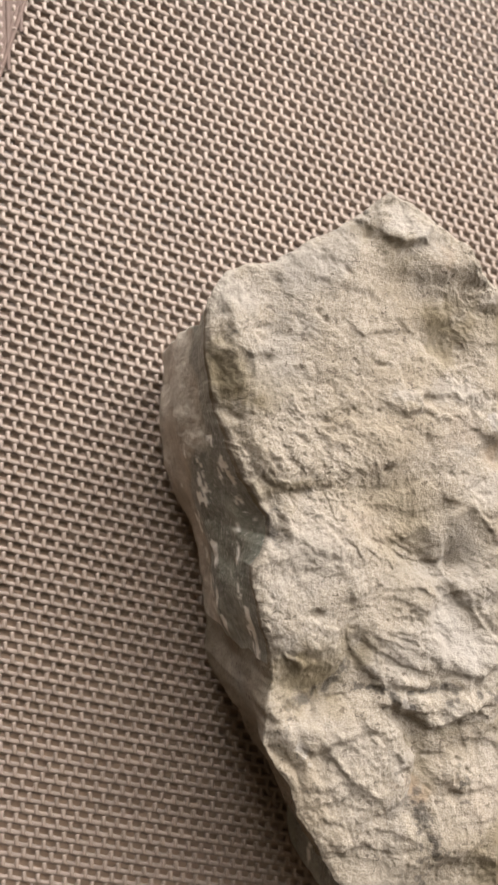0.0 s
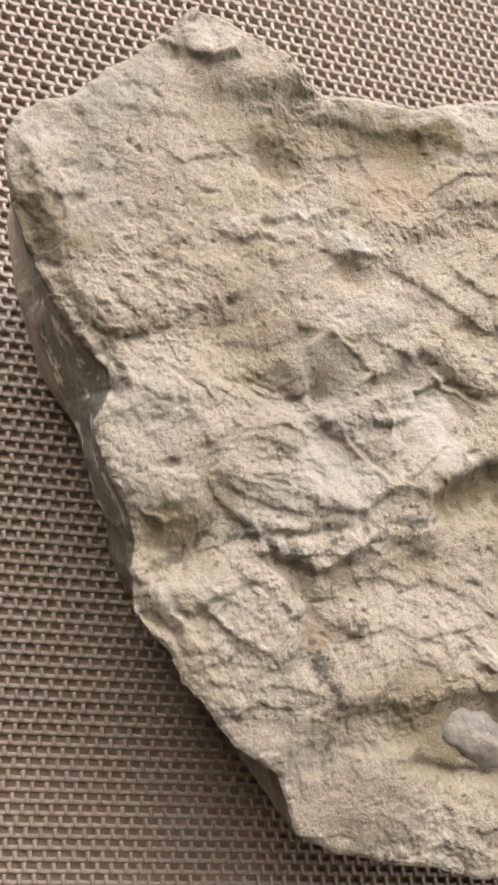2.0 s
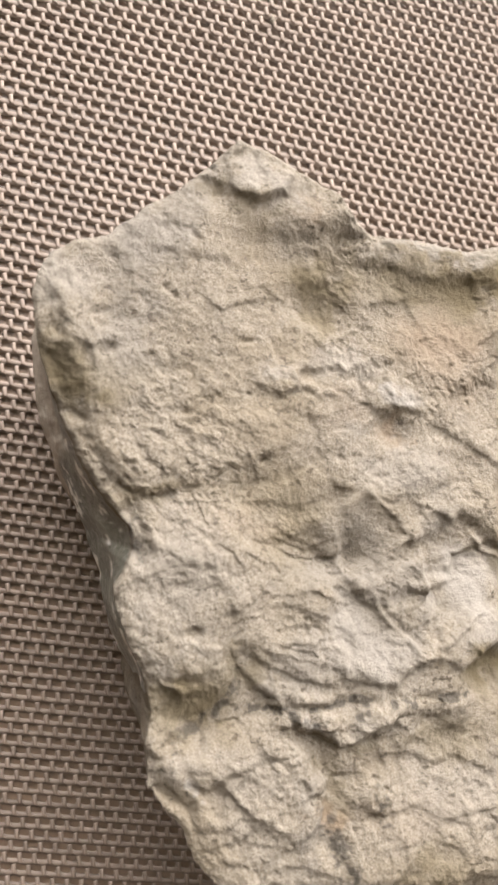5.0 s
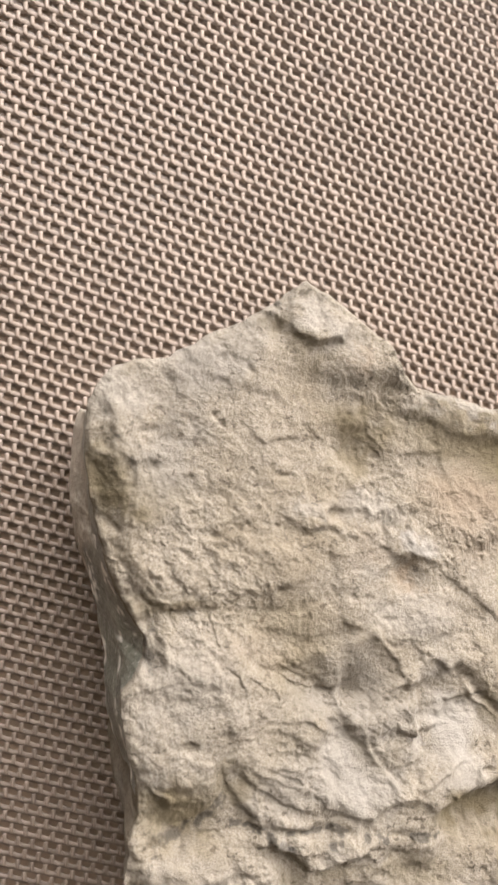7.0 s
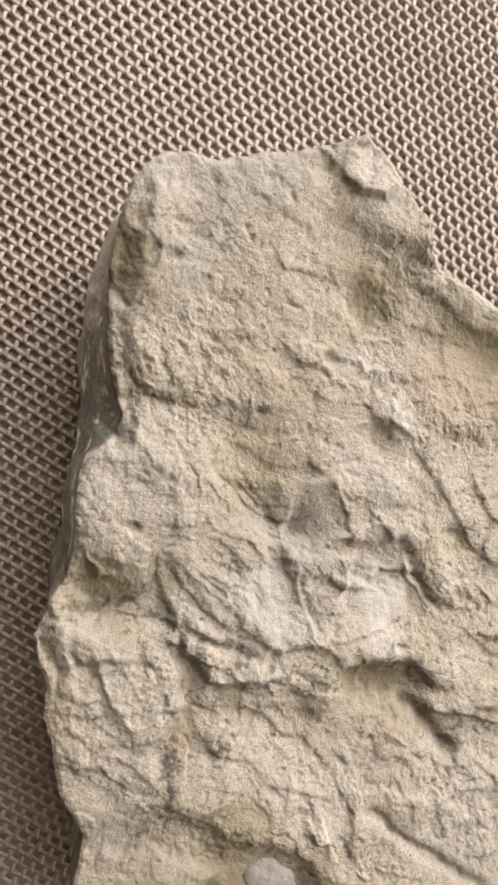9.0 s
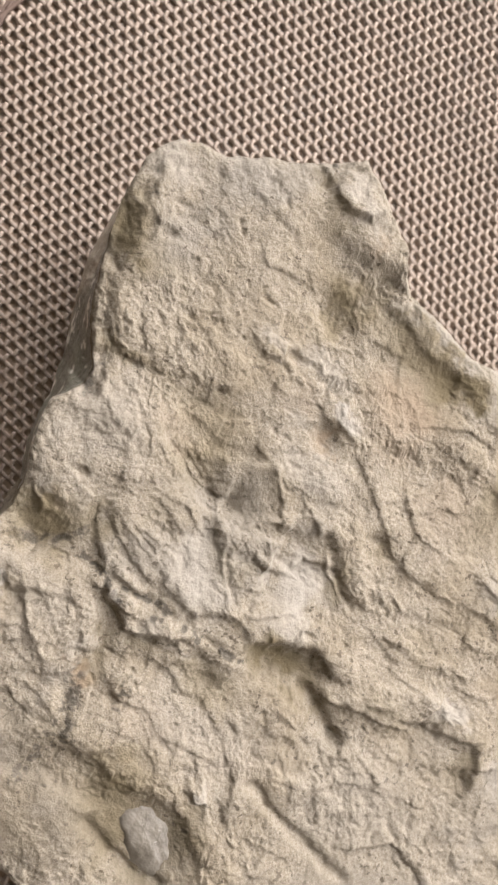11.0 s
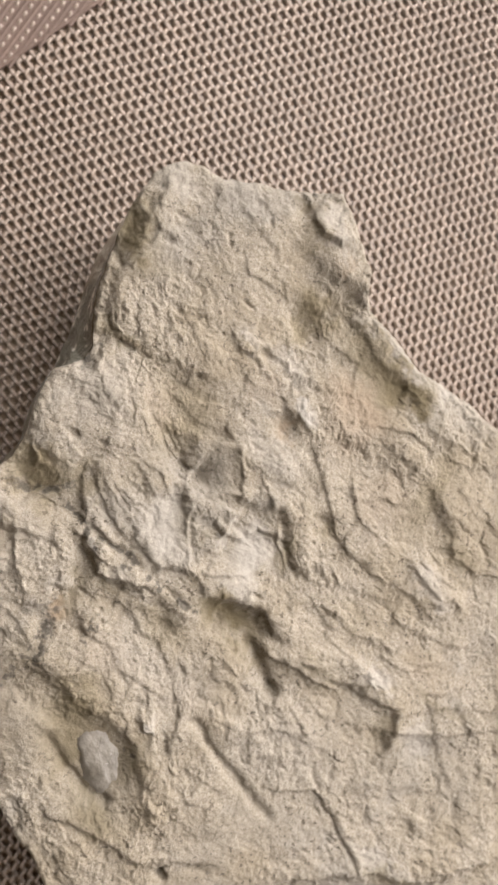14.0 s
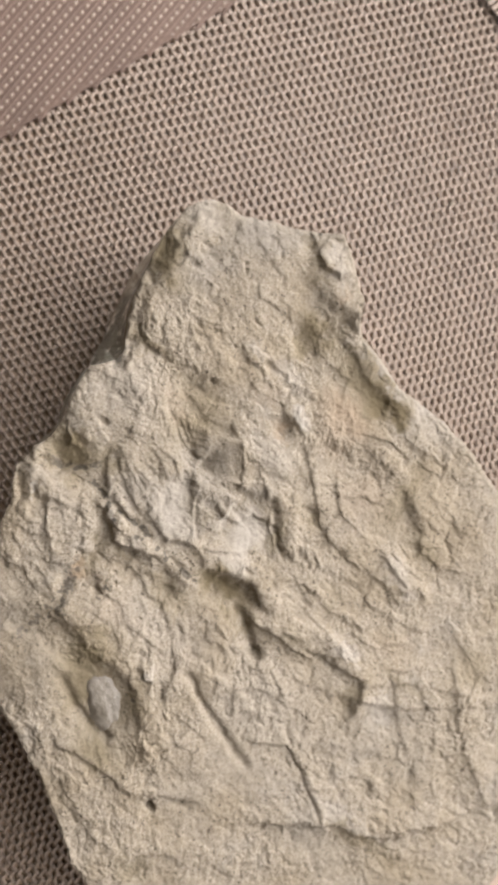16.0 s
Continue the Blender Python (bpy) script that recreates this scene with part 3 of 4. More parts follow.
    ledge(Z, X, Y, [(57.3, -39.9), (60.6, -42.9), (62.9, -42.6), (64.3, -41.4), (69.1, -39.0)], 1.3, 3, 0.3)
    facet(Z, X, Y, [(58.0, -37.3), (68.8, -37.5), (68.7, -40.5), (63.4, -41.9), (60.7, -42.4), (58.7, -39.9)], 0.4, -0.005, -0.050, 0.4)
    ledge(Z, X, Y, [(65.5, -42.5), (69.5, -41.9), (73.2, -43.4)], 0.6, 2.5, 0.4)
    ledge(Z, X, Y, [(68.8, -39.1), (73.4, -39.0), (77.9, -41.6)], 0.5, 2.5, 0.4)
    hump(Z, X, Y, 65.8, -49.5, 3.5, 3, 0, 0.7, 2)
    hump(Z, X, Y, 65.3, -48.1, 0.7, 0.5, 0, -0.8, 2)
    hump(Z, X, Y, 67.2, -49.8, 0.7, 0.5, 0, -0.7, 2)
    hump(Z, X, Y, 64.8, -54.1, 1.4, 0.8, 0, -0.9, 2)
    ledge(Z, X, Y, [(62.9, -51.4), (65.3, -53.6), (68.2, -53.4)], 0.5, 2, 0.3)
    ledge(Z, X, Y, [(71.2, -45.7), (74.7, -47.2), (78.4, -46.9), (82.7, -49.3)], 0.6, 3, 0.4)
    ledge(Z, X, Y, [(72.0, -53.4), (76.3, -55.5), (80.1, -55.4)], 0.5, 2.5, 0.4)
    ledge(Z, X, Y, [(67.5, -58.2), (72.3, -57.6), (76.8, -59.9)], 0.4, 3, 0.5)
    # the olive slope and the south-west block
    facet(Z, X, Y, [(34.8, -27.8), (44.9, -27.8), (45.2, -34.3), (39.9, -37.7), (34.3, -34.5)], -0.9, 0.082, 0.213, 0.8)
    ledge(Z, X, Y, [(36.5, -28.9), (37.8, -32.3), (36.7, -34.7)], 0.5, 2, 0.4)
    ledge(Z, X, Y, [(40.7, -38.2), (38.8, -39.5), (37.2, -39.0)], 0.5, 2.5, 0.4)
    ledge(Z, X, Y, [(40.1, -38.2), (44.7, -36.7), (51.4, -36.3)], -0.8, 3.5, 0.5)
    ledge(Z, X, Y, [(53.8, -54.7), (56.6, -53.4), (57.9, -47.3), (54.8, -42.7), (53.5, -38.4)], 1.4, 4, 0.5)
    groove(Z, X, Y, [(56.3, -40.7), (58.8, -47.3), (58.2, -51.2), (57.2, -55.9), (59.7, -61.1)], 1.8, 1.2)
    hump(Z, X, Y, 55.8, -49.5, 0.9, 0.8, 0, -0.8, 2)
    ledge(Z, X, Y, [(43.7, -46.5), (45.7, -48.9), (47.9, -50.7)], 0.8, 3, 0.4)
    facet(Z, X, Y, [(37.1, -39.5), (44.7, -37.1), (52.2, -36.9), (53.8, -42.6), (45.7, -42.9), (39.9, -45.4)], 0.3, -0.012, -0.099, 0.6)
    facet(Z, X, Y, [(39.8, -45.8), (44.8, -43.5), (53.6, -43.3), (57.1, -47.7), (55.6, -53.2), (48.6, -50.5)], 0.2, 0.039, 0.054, 0.6)
    ledge(Z, X, Y, [(39.9, -45.6), (44.1, -43.4), (46.1, -43.0)], 0.5, 3, 0.4)
    ledge(Z, X, Y, [(38.5, -49.9), (41.9, -51.2), (45.1, -53.6), (48.1, -54.6)], 0.5, 3, 0.4)
    ledge(Z, X, Y, [(43.4, -51.5), (46.7, -53.0), (50.7, -53.0)], 0.4, 2.5, 0.4)
    ledge(Z, X, Y, [(45.8, -61.0), (48.5, -60.3), (51.8, -61.8)], 0.6, 2, 0.35)
    ledge(Z, X, Y, [(45.4, -57.4), (49.3, -58.8), (53.4, -58.5), (56.4, -60.1)], 0.6, 3, 0.4)
    ledge(Z, X, Y, [(46.5, -62.4), (50.5, -63.3)], 0.4, 2, 0.3)
    facet(Z, X, Y, [(32.5, -37.8), (35.1, -39.1), (38.7, -45.2), (37.7, -49.4), (32.6, -44.9)], -0.6, 0.168, 0.185, 0.6)
    ledge(Z, X, Y, [(34.5, -37.3), (36.6, -41.5), (39.4, -46.2)], -0.7, 3, 0.4)
    # the scarp across the middle with its olive cave
    ledge(Z, X, Y, [(81.6, -38.7), (81.8, -34.4), (86.3, -31.8), (92.3, -29.9), (95.2, -31.0)], 1.9, 3.5, 0.5)
    hump(Z, X, Y, 89.5, -34.9, 5.4, 3.4, 20, -2.8, 2.5)
    hump(Z, X, Y, 84.5, -36.1, 3.5, 3.0, 0, -1.6, 2.5)
    hump(Z, X, Y, 98.4, -30.3, 2.6, 3.0, 0, 0.9, 3)
    ledge(Z, X, Y, [(70.6, -43.8), (74.6, -39.6), (80.9, -39.2)], 0.9, 5, 0.9)
    hump(Z, X, Y, 77.6, -43.4, 6, 4, 0, -0.9, 2)
    hump(Z, X, Y, 82.0, -29.1, 6.5, 2.2, 28, 0.8, 2)
    ledge(Z, X, Y, [(76.4, -29.5), (83.3, -26.0), (91.7, -22.9)], -0.4, 2, 0.4)
    hump(Z, X, Y, 90.4, -28.1, 0.8, 0.6, 0, -0.6, 2)
    groove(Z, X, Y, [(94.6, -36.7), (99.2, -38.9), (105.0, -42.3)], 1.4, 2.0)
    hump(Z, X, Y, 104.8, -42.4, 1.5, 1.4, 0, -0.8, 3)
    ledge(Z, X, Y, [(89.4, -39.4), (94.7, -40.3), (102.6, -43.1)], -0.5, 2.2, 0.4)
    facet(Z, X, Y, [(94.4, -30.5), (99.9, -27.1), (103.8, -31.6), (99.3, -34.3)], 0.3, -0.020, 0.179, 0.4)
    ledge(Z, X, Y, [(102.6, -36.2), (109.5, -35.5), (118.2, -34.6), (119.3, -31.1)], 1.7, 4, 0.35)
    facet(Z, X, Y, [(102.8, -34.9), (107.0, -29.3), (114.3, -27.8), (118.5, -31.3), (117.4, -34.1), (109.2, -35.1)], 0.1, -0.073, 0.172, 0.4)
    hump(Z, X, Y, 120.8, -28.0, 6.5, 1.8, -7, 1.1, 2)
    ledge(Z, X, Y, [(119.8, -32.6), (124.5, -32.0), (132.5, -30.7), (136.6, -36.7), (136.6, -40.7)], 1.8, 4, 0.45)
    hump(Z, X, Y, 119.8, -32.9, 1.6, 3.0, -78, -0.9, 2)
    ledge(Z, X, Y, [(101.1, -26.4), (107.8, -26.1), (111.5, -26.7), (120.4, -27.5)], 0.5, 3, 0.4)
    ledge(Z, X, Y, [(108.9, -22.3), (114.9, -22.7), (120.5, -21.3)], 0.5, 3, 0.4)
    ledge(Z, X, Y, [(102.1, -22.7), (107.1, -24.3)], 0.4, 2, 0.3)
    # the shelf and striped ground east of the scarp
    ledge(Z, X, Y, [(136.6, -35.2), (142.4, -32.6), (149.1, -29.5), (161.3, -20.5)], 1.1, 5, 0.6)
    ledge(Z, X, Y, [(135.5, -30.1), (145.8, -23.4), (158.3, -17.6)], 0.8, 3.5, 0.7)
    hump(Z, X, Y, 148.6, -35.8, 5, 4, 0, -0.9, 2)
    hump(Z, X, Y, 140.4, -43.7, 6, 4, 0, -0.5, 2)
    ledge(Z, X, Y, [(139.6, -51.7), (144.1, -46.1), (151.4, -43.6)], 0.4, 4, 0.6)
    ledge(Z, X, Y, [(171.8, -56.0), (178.9, -50.3), (184.4, -47.9)], 0.8, 4, 0.4)
    ledge(Z, X, Y, [(141.9, -41.6), (142.6, -44.2), (149.6, -50.6)], 0.28, 2.2, 0.6)
    ledge(Z, X, Y, [(145.4, -37.6), (151.6, -44.6), (157.8, -52.3)], 0.28, 2.2, 0.6)
    ledge(Z, X, Y, [(147.7, -34.4), (154.3, -42.1), (160.2, -47.2)], 0.28, 2.2, 0.6)
    ledge(Z, X, Y, [(155.0, -30.4), (162.8, -37.8), (164.5, -41.9)], 0.28, 2.2, 0.6)
    ledge(Z, X, Y, [(163.5, -31.4), (165.4, -35.1), (173.6, -43.6)], 0.28, 2.2, 0.6)
    ledge(Z, X, Y, [(165.5, -27.4), (169.0, -30.7), (172.7, -38.1)], 0.28, 2.2, 0.6)
    ledge(Z, X, Y, [(143.1, -53.2), (148.6, -62.6), (150.7, -62.8)], 0.22, 2, 0.6)
    ledge(Z, X, Y, [(150.2, -54.7), (152.0, -57.3), (156.4, -60.6)], 0.22, 2, 0.6)
    ledge(Z, X, Y, [(155.3, -51.0), (157.7, -52.0), (160.0, -60.4)], 0.22, 2, 0.6)
    ledge(Z, X, Y, [(160.9, -47.3), (166.2, -55.5), (169.1, -58.4)], 0.22, 2, 0.6)
    ledge(Z, X, Y, [(165.9, -44.6), (174.0, -49.7), (175.8, -51.9)], 0.22, 2, 0.6)
    ledge(Z, X, Y, [(172.7, -40.3), (176.7, -45.5), (180.4, -51.0)], 0.22, 2, 0.6)
    # gouges of the smooth south face
    groove(Z, X, Y, [(95.5, -56.5), (103.2, -59.6), (111.7, -62.6), (122.8, -65.9)], 1.2, 0.9)
    ledge(Z, X, Y, [(95.0, -57.2), (103.2, -60.5), (111.9, -63.7)], -0.5, 2, 0.4)
    ledge(Z, X, Y, [(122.4, -58.7), (128.2, -55.7), (133.2, -57.2), (140.1, -60.7), (149.6, -65.5)], 0.8, 2.5, 0.3)
    groove(Z, X, Y, [(128.4, -56.1), (133.4, -57.4), (140.2, -60.9), (149.6, -65.5)], 0.8, 0.5)
    groove(Z, X, Y, [(124.1, -51.5), (128.6, -54.8)], 0.8, 0.5)
    groove(Z, X, Y, [(128.9, -49.4), (130.5, -53.9)], 0.8, 0.4)
    ledge(Z, X, Y, [(132.8, -69.9), (135.5, -68.1), (136.3, -66.7)], 0.4, 1.6, 0.3)
    ledge(Z, X, Y, [(113.0, -48.7), (118.4, -47.2), (123.3, -47.0)], 0.4, 2.5, 0.4)
    ledge(Z, X, Y, [(93.6, -63.2), (91.4, -60.9), (91.7, -57.4)], -0.6, 2, 0.3)
    facet(Z, X, Y, [(85.2, -60.5), (87.0, -59.0), (89.6, -61.6), (87.9, -63.6)], 0.7, 0.000, 0.000, 0.25)
    hump(Z, X, Y, 94.6, -59.6, 2.2, 3, 0, 0.5, 2)
    ledge(Z, X, Y, [(81.5, -56.5), (84.8, -58.8), (86.4, -62.8)], -0.4, 1.5, 0.25)
    ledge(Z, X, Y, [(100.7, -73.4), (103.0, -73.1), (106.2, -70.3)], 0.5, 2, 0.3)
    ledge(Z, X, Y, [(102.7, -65.5), (107.4, -66.2)], 0.4, 2, 0.3)
    hump(Z, X, Y, 109.5, -87.2, 1.1, 1.2, 0, -0.9, 3)
    hump(Z, X, Y, 115.8, -82.3, 1.8, 1.0, 0, -0.5, 2)
    ledge(Z, X, Y, [(110.8, -85.8), (114.0, -82.0), (116.5, -79.2)], 0.5, 2.5, 0.4)
    ledge(Z, X, Y, [(106.3, -86.5), (104.2, -80.6), (103.8, -77.0)], -0.6, 4, 0.4)
    ledge(Z, X, Y, [(96.8, -73.9), (100.0, -75.1), (103.6, -76.8)], -0.4, 2, 0.3)
    hump(Z, X, Y, 109.8, -78.7, 5, 5, 0, -0.5, 2)
    ledge(Z, X, Y, [(99.9, -47.6), (102.6, -49.6), (103.7, -51.6)], 0.35, 1.6, 0.28)
    ledge(Z, X, Y, [(105.6, -51.7), (108.4, -53.7), (109.7, -55.8)], 0.35, 1.6, 0.28)
    ledge(Z, X, Y, [(109.5, -44.6), (112.3, -46.6), (113.6, -48.7)], 0.35, 1.6, 0.28)
    ledge(Z, X, Y, [(114.5, -44.6), (117.3, -46.6), (118.6, -48.7)], 0.35, 1.6, 0.28)
    ledge(Z, X, Y, [(99.4, -50.9), (102.1, -52.9), (103.2, -54.9)], 0.35, 1.6, 0.28)
    ledge(Z, X, Y, [(76.8, -55.7), (79.2, -57.5), (80.3, -59.4)], 0.35, 1.6, 0.28)
    ledge(Z, X, Y, [(72.1, -55.2), (74.5, -57.1), (75.6, -59.0)], 0.35, 1.6, 0.28)
    ledge(Z, X, Y, [(85.7, -48.1), (88.2, -49.9), (89.2, -51.8)], 0.35, 1.6, 0.28)
    # the hollow of the nodule and the smooth foot west of it
    ledge(Z, X, Y, [(63.8, -63.4), (74.3, -65.6), (83.6, -66.0), (90.1, -68.9), (96.6, -74.4)], 2.4, 6, 1.1)
    hump(Z, X, Y, 83.5, -73.9, 7.5, 11, -37, -1.6, 3)
    groove(Z, X, Y, [(72.4, -74.8), (79.5, -79.2), (85.6, -80.6), (90.1, -79.7)], 1.3, 1.5)
    ledge(Z, X, Y, [(84.9, -87.4), (91.6, -86.5), (99.6, -86.9)], 1.7, 3.5, 0.5)
    hump(Z, X, Y, 92.7, -91.9, 7, 4, -2, 0.6, 2)
    hump(Z, X, Y, 67.1, -78.7, 7, 8, 0, 1.5, 3.5)
    ledge(Z, X, Y, [(74.7, -89.1), (79.8, -93.1), (86.6, -94.4)], 0.5, 3, 0.4)
    ledge(Z, X, Y, [(57.1, -72.5), (61.4, -70.8), (68.4, -71.9)], -1.2, 3.5, 0.6)
    ledge(Z, X, Y, [(93.0, -96.1), (97.4, -98.0)], 0.4, 2.5, 0.4)
    ledge(Z, X, Y, [(54.2, -67.4), (56.6, -60.5), (58.8, -56.2)], 0.5, 3, 0.5)
    # the basin in the north-east and its lip
    ledge(Z, X, Y, [(72.1, 29.0), (82.7, 26.6), (90.9, 26.0), (98.5, 22.6), (103.3, 22.2)], 1.0, 4, 0.8)
    ledge(Z, X, Y, [(93.2, 16.9), (97.2, 18.7), (101.0, 18.8)], 0.8, 2.5, 0.35)
    ledge(Z, X, Y, [(98.9, 13.7), (104.2, 13.9), (108.8, 12.4), (114.1, 10.0)], 1.3, 5, 0.9)
    ledge(Z, X, Y, [(114.1, 10.0), (121.0, 4.4), (129.4, 3.8), (133.2, 5.6)], 1.0, 4, 0.6)
    ledge(Z, X, Y, [(119.4, 4.3), (123.5, 6.6)], 0.6, 2, 0.3)
    ledge(Z, X, Y, [(104.4, 22.4), (109.9, 24.2), (113.7, 24.0)], 0.5, 4, 0.5)
    hump(Z, X, Y, 97.6, 9.3, 9, 13, -30, -0.8, 2)
    ledge(Z, X, Y, [(82.6, 2.9), (90.5, -3.2), (96.4, -7.3), (100.9, -9.6), (107.8, -9.7)], 0.8, 3, 0.35)
    ledge(Z, X, Y, [(93.5, 2.2), (98.3, -2.2), (100.9, -2.6)], 0.7, 2.5, 0.3)
    ledge(Z, X, Y, [(90.1, -0.5), (93.5, 2.2)], 0.5, 2, 0.3)
    ledge(Z, X, Y, [(98.0, 2.1), (102.8, 4.8)], 0.4, 2, 0.3)
    groove(Z, X, Y, [(83.7, -11.4), (87.8, -14.8), (91.6, -18.7), (95.0, -19.9)], 1.1, 1.4)
    hump(Z, X, Y, 92.9, -14.8, 2.2, 3.5, 0, 0.8, 2)
    hump(Z, X, Y, 93.1, -7.4, 2.6, 1.6, 0, -0.8, 2)
    ledge(Z, X, Y, [(93.3, -13.8), (95.5, -9.4), (97.5, -8.7)], -0.4, 2, 0.3)
    hump(Z, X, Y, 105.2, -9.8, 1.4, 1.0, 0, -0.6, 2)
    hump(Z, X, Y, 118.8, -3.2, 4, 3.5, 0, 1.0, 3)
    hump(Z, X, Y, 126.7, -5.5, 3.5, 2, 52, 0.8, 2)
    ledge(Z, X, Y, [(116.3, -4.2), (123.1, -5.2)], 0.6, 2, 0.3)
    ledge(Z, X, Y, [(117.0, -1.6), (123.6, -1.7)], 0.5, 1.8, 0.3)
    ledge(Z, X, Y, [(124.3, -8.4), (127.5, -4.3), (130.7, -4.5)], 0.7, 2, 0.3)
    ledge(Z, X, Y, [(117.4, -8.9), (121.8, -8.9), (125.0, -9.8)], 0.6, 2.5, 0.35)
    ledge(Z, X, Y, [(118.0, -16.1), (125.2, -14.3), (130.0, -9.5)], 0.3, 4, 0.6)
    ledge(Z, X, Y, [(74.1, -27.6), (79.5, -18.9), (84.3, -13.3)], -0.4, 2.2, 0.3)
    ledge(Z, X, Y, [(74.9, -13.1), (80.0, -7.9), (82.3, -6.9)], 0.4, 2, 0.3)
    hump(Z, X, Y, 75.7, -12.9, 1.2, 1.3, 0, 0.5, 3)
    # small broken edges of the middle
    ledge(Z, X, Y, [(58.6, -41.2), (62.3, -42.4), (67.0, -41.0), (67.9, -35.7)], 0.9, 2.5, 0.35)
    ledge(Z, X, Y, [(51.7, -37.8), (54.9, -38.3), (56.5, -35.7)], 0.6, 2, 0.3)
    ledge(Z, X, Y, [(58.1, -35.9), (62.5, -36.1), (64.9, -36.4)], 0.5, 2, 0.3)
    ledge(Z, X, Y, [(68.1, -40.6), (71.8, -41.6), (74.0, -38.8)], 0.6, 2.5, 0.35)
    ledge(Z, X, Y, [(60.1, -46.9), (64.6, -45.3), (69.4, -44.1)], 0.6, 3, 0.4)
    ledge(Z, X, Y, [(58.1, -55.3), (59.8, -52.0), (63.7, -51.5)], 0.6, 3, 0.4)
    ledge(Z, X, Y, [(100.9, -24.3), (102.8, -21.5), (108.9, -21.5)], 0.6, 2.5, 0.35)
    ledge(Z, X, Y, [(108.4, -14.9), (114.1, -13.4), (117.8, -9.3)], 0.5, 3, 0.4)
    ledge(Z, X, Y, [(123.7, -23.0), (129.2, -22.9), (133.2, -18.9)], 0.5, 3, 0.4)
    ledge(Z, X, Y, [(131.5, -13.3), (137.8, -11.7), (141.1, -7.0)], 0.5, 3, 0.4)
    ledge(Z, X, Y, [(116.9, -41.5), (121.4, -40.9), (123.3, -37.2)], 0.4, 2.5, 0.4)
    ledge(Z, X, Y, [(92.5, -43.3), (96.8, -42.8), (98.9, -40.6)], 0.4, 2.5, 0.4)
    ledge(Z, X, Y, [(72.7, -67.2), (76.4, -66.5), (78.8, -63.9)], 0.5, 2.5, 0.4)
    ledge(Z, X, Y, [(60.0, -65.1), (65.2, -64.6), (67.6, -62.3)], 0.6, 3, 0.4)
    ledge(Z, X, Y, [(73.9, 23.2), (78.4, 23.8), (79.8, 20.3)], 0.5, 2.5, 0.35)
    ledge(Z, X, Y, [(68.2, 18.7), (72.7, 20.8), (75.9, 24.8)], 0.4, 2.5, 0.4)
    ledge(Z, X, Y, [(72.7, 13.3), (77.5, 15.2), (80.5, 19.4)], 0.3, 2.5, 0.4)
    ledge(Z, X, Y, [(84.1, 7.0), (88.6, 9.6), (92.8, 15.0)], 0.4, 3, 0.4)
    ledge(Z, X, Y, [(108.1, 20.5), (113.9, 21.7), (116.7, 24.6)], 0.5, 3, 0.4)
    ledge(Z, X, Y, [(116.0, 15.4), (120.6, 14.0), (125.5, 14.5)], 0.5, 3, 0.4)
    # ribs and edges round the dome
    ledge(Z, X, Y, [(53.1, -11.8), (57.1, -14.3), (60.1, -16.1)], 0.5, 2, 0.3)
    ledge(Z, X, Y, [(54.6, -9.5), (58.3, -11.6), (61.5, -13.8)], 0.5, 2, 0.3)
    ledge(Z, X, Y, [(51.3, -13.5), (54.9, -16.3), (58.7, -18.8)], 0.4, 2, 0.3)
    ledge(Z, X, Y, [(54.1, -26.4), (57.3, -27.9), (61.1, -31.1)], 0.6, 2.2, 0.3)
    ledge(Z, X, Y, [(52.1, -27.7), (55.4, -30.6), (58.2, -32.4)], 0.5, 2, 0.3)
    ledge(Z, X, Y, [(57.8, -23.0), (60.9, -25.5), (63.6, -27.2)], 0.4, 2, 0.3)
    ledge(Z, X, Y, [(35.7, -40.4), (40.6, -40.3), (44.4, -37.9), (48.8, -36.9)], -0.6, 3, 0.4)
    ledge(Z, X, Y, [(40.8, -45.3), (44.7, -47.2), (46.5, -49.0)], 0.5, 2.5, 0.35)
    ledge(Z, X, Y, [(45.6, -43.8), (48.5, -46.1), (50.3, -47.9)], 0.5, 2.5, 0.35)
    ledge(Z, X, Y, [(49.6, -40.9), (51.8, -43.7), (54.1, -44.5)], 0.5, 2.5, 0.35)
    ledge(Z, X, Y, [(40.0, -53.9), (43.7, -53.6), (46.7, -51.7)], 0.5, 3, 0.4)
    ledge(Z, X, Y, [(44.8, -60.2), (49.6, -60.3), (52.9, -56.8)], 0.6, 3, 0.4)
    ledge(Z, X, Y, [(69.5, -47.0), (69.5, -42.7), (74.2, -41.5)], -0.5, 2.5, 0.35)
    ledge(Z, X, Y, [(88.9, -54.3), (92.5, -57.2), (93.8, -62.1)], 0.5, 2, 0.3)
    ledge(Z, X, Y, [(83.8, -57.1), (86.7, -61.2), (88.9, -63.5)], 0.5, 2, 0.3)
    ledge(Z, X, Y, [(75.2, -50.1), (78.2, -52.0), (78.9, -55.8)], 0.4, 2, 0.3)
    ledge(Z, X, Y, [(94.0, -46.3), (98.8, -46.4), (102.2, -43.7)], 0.4, 2.5, 0.4)
    # the lip above the south foot
    ledge(Z, X, Y, [(139.7, -74.0), (155.8, -64.7), (164.1, -63.6), (173.5, -58.1), (176.4, -53.7), (183.2, -46.7), (191.6, -35.6)], 1.7, 6, 0.5)
    hump(Z, X, Y, 160.1, -69.4, 20, 5, 25, -0.8, 2)
    ledge(Z, X, Y, [(141.3, -27.5), (147.2, -31.7), (154.8, -36.4)], 0.8, 4, 0.6)
    ledge(Z, X, Y, [(155.0, -15.3), (163.5, -21.8), (172.2, -28.5), (183.7, -33.8)], 1.0, 5, 0.6)
    ledge(Z, X, Y, [(150.3, -7.7), (161.0, -10.4), (166.2, -9.1)], 0.8, 4, 0.5)
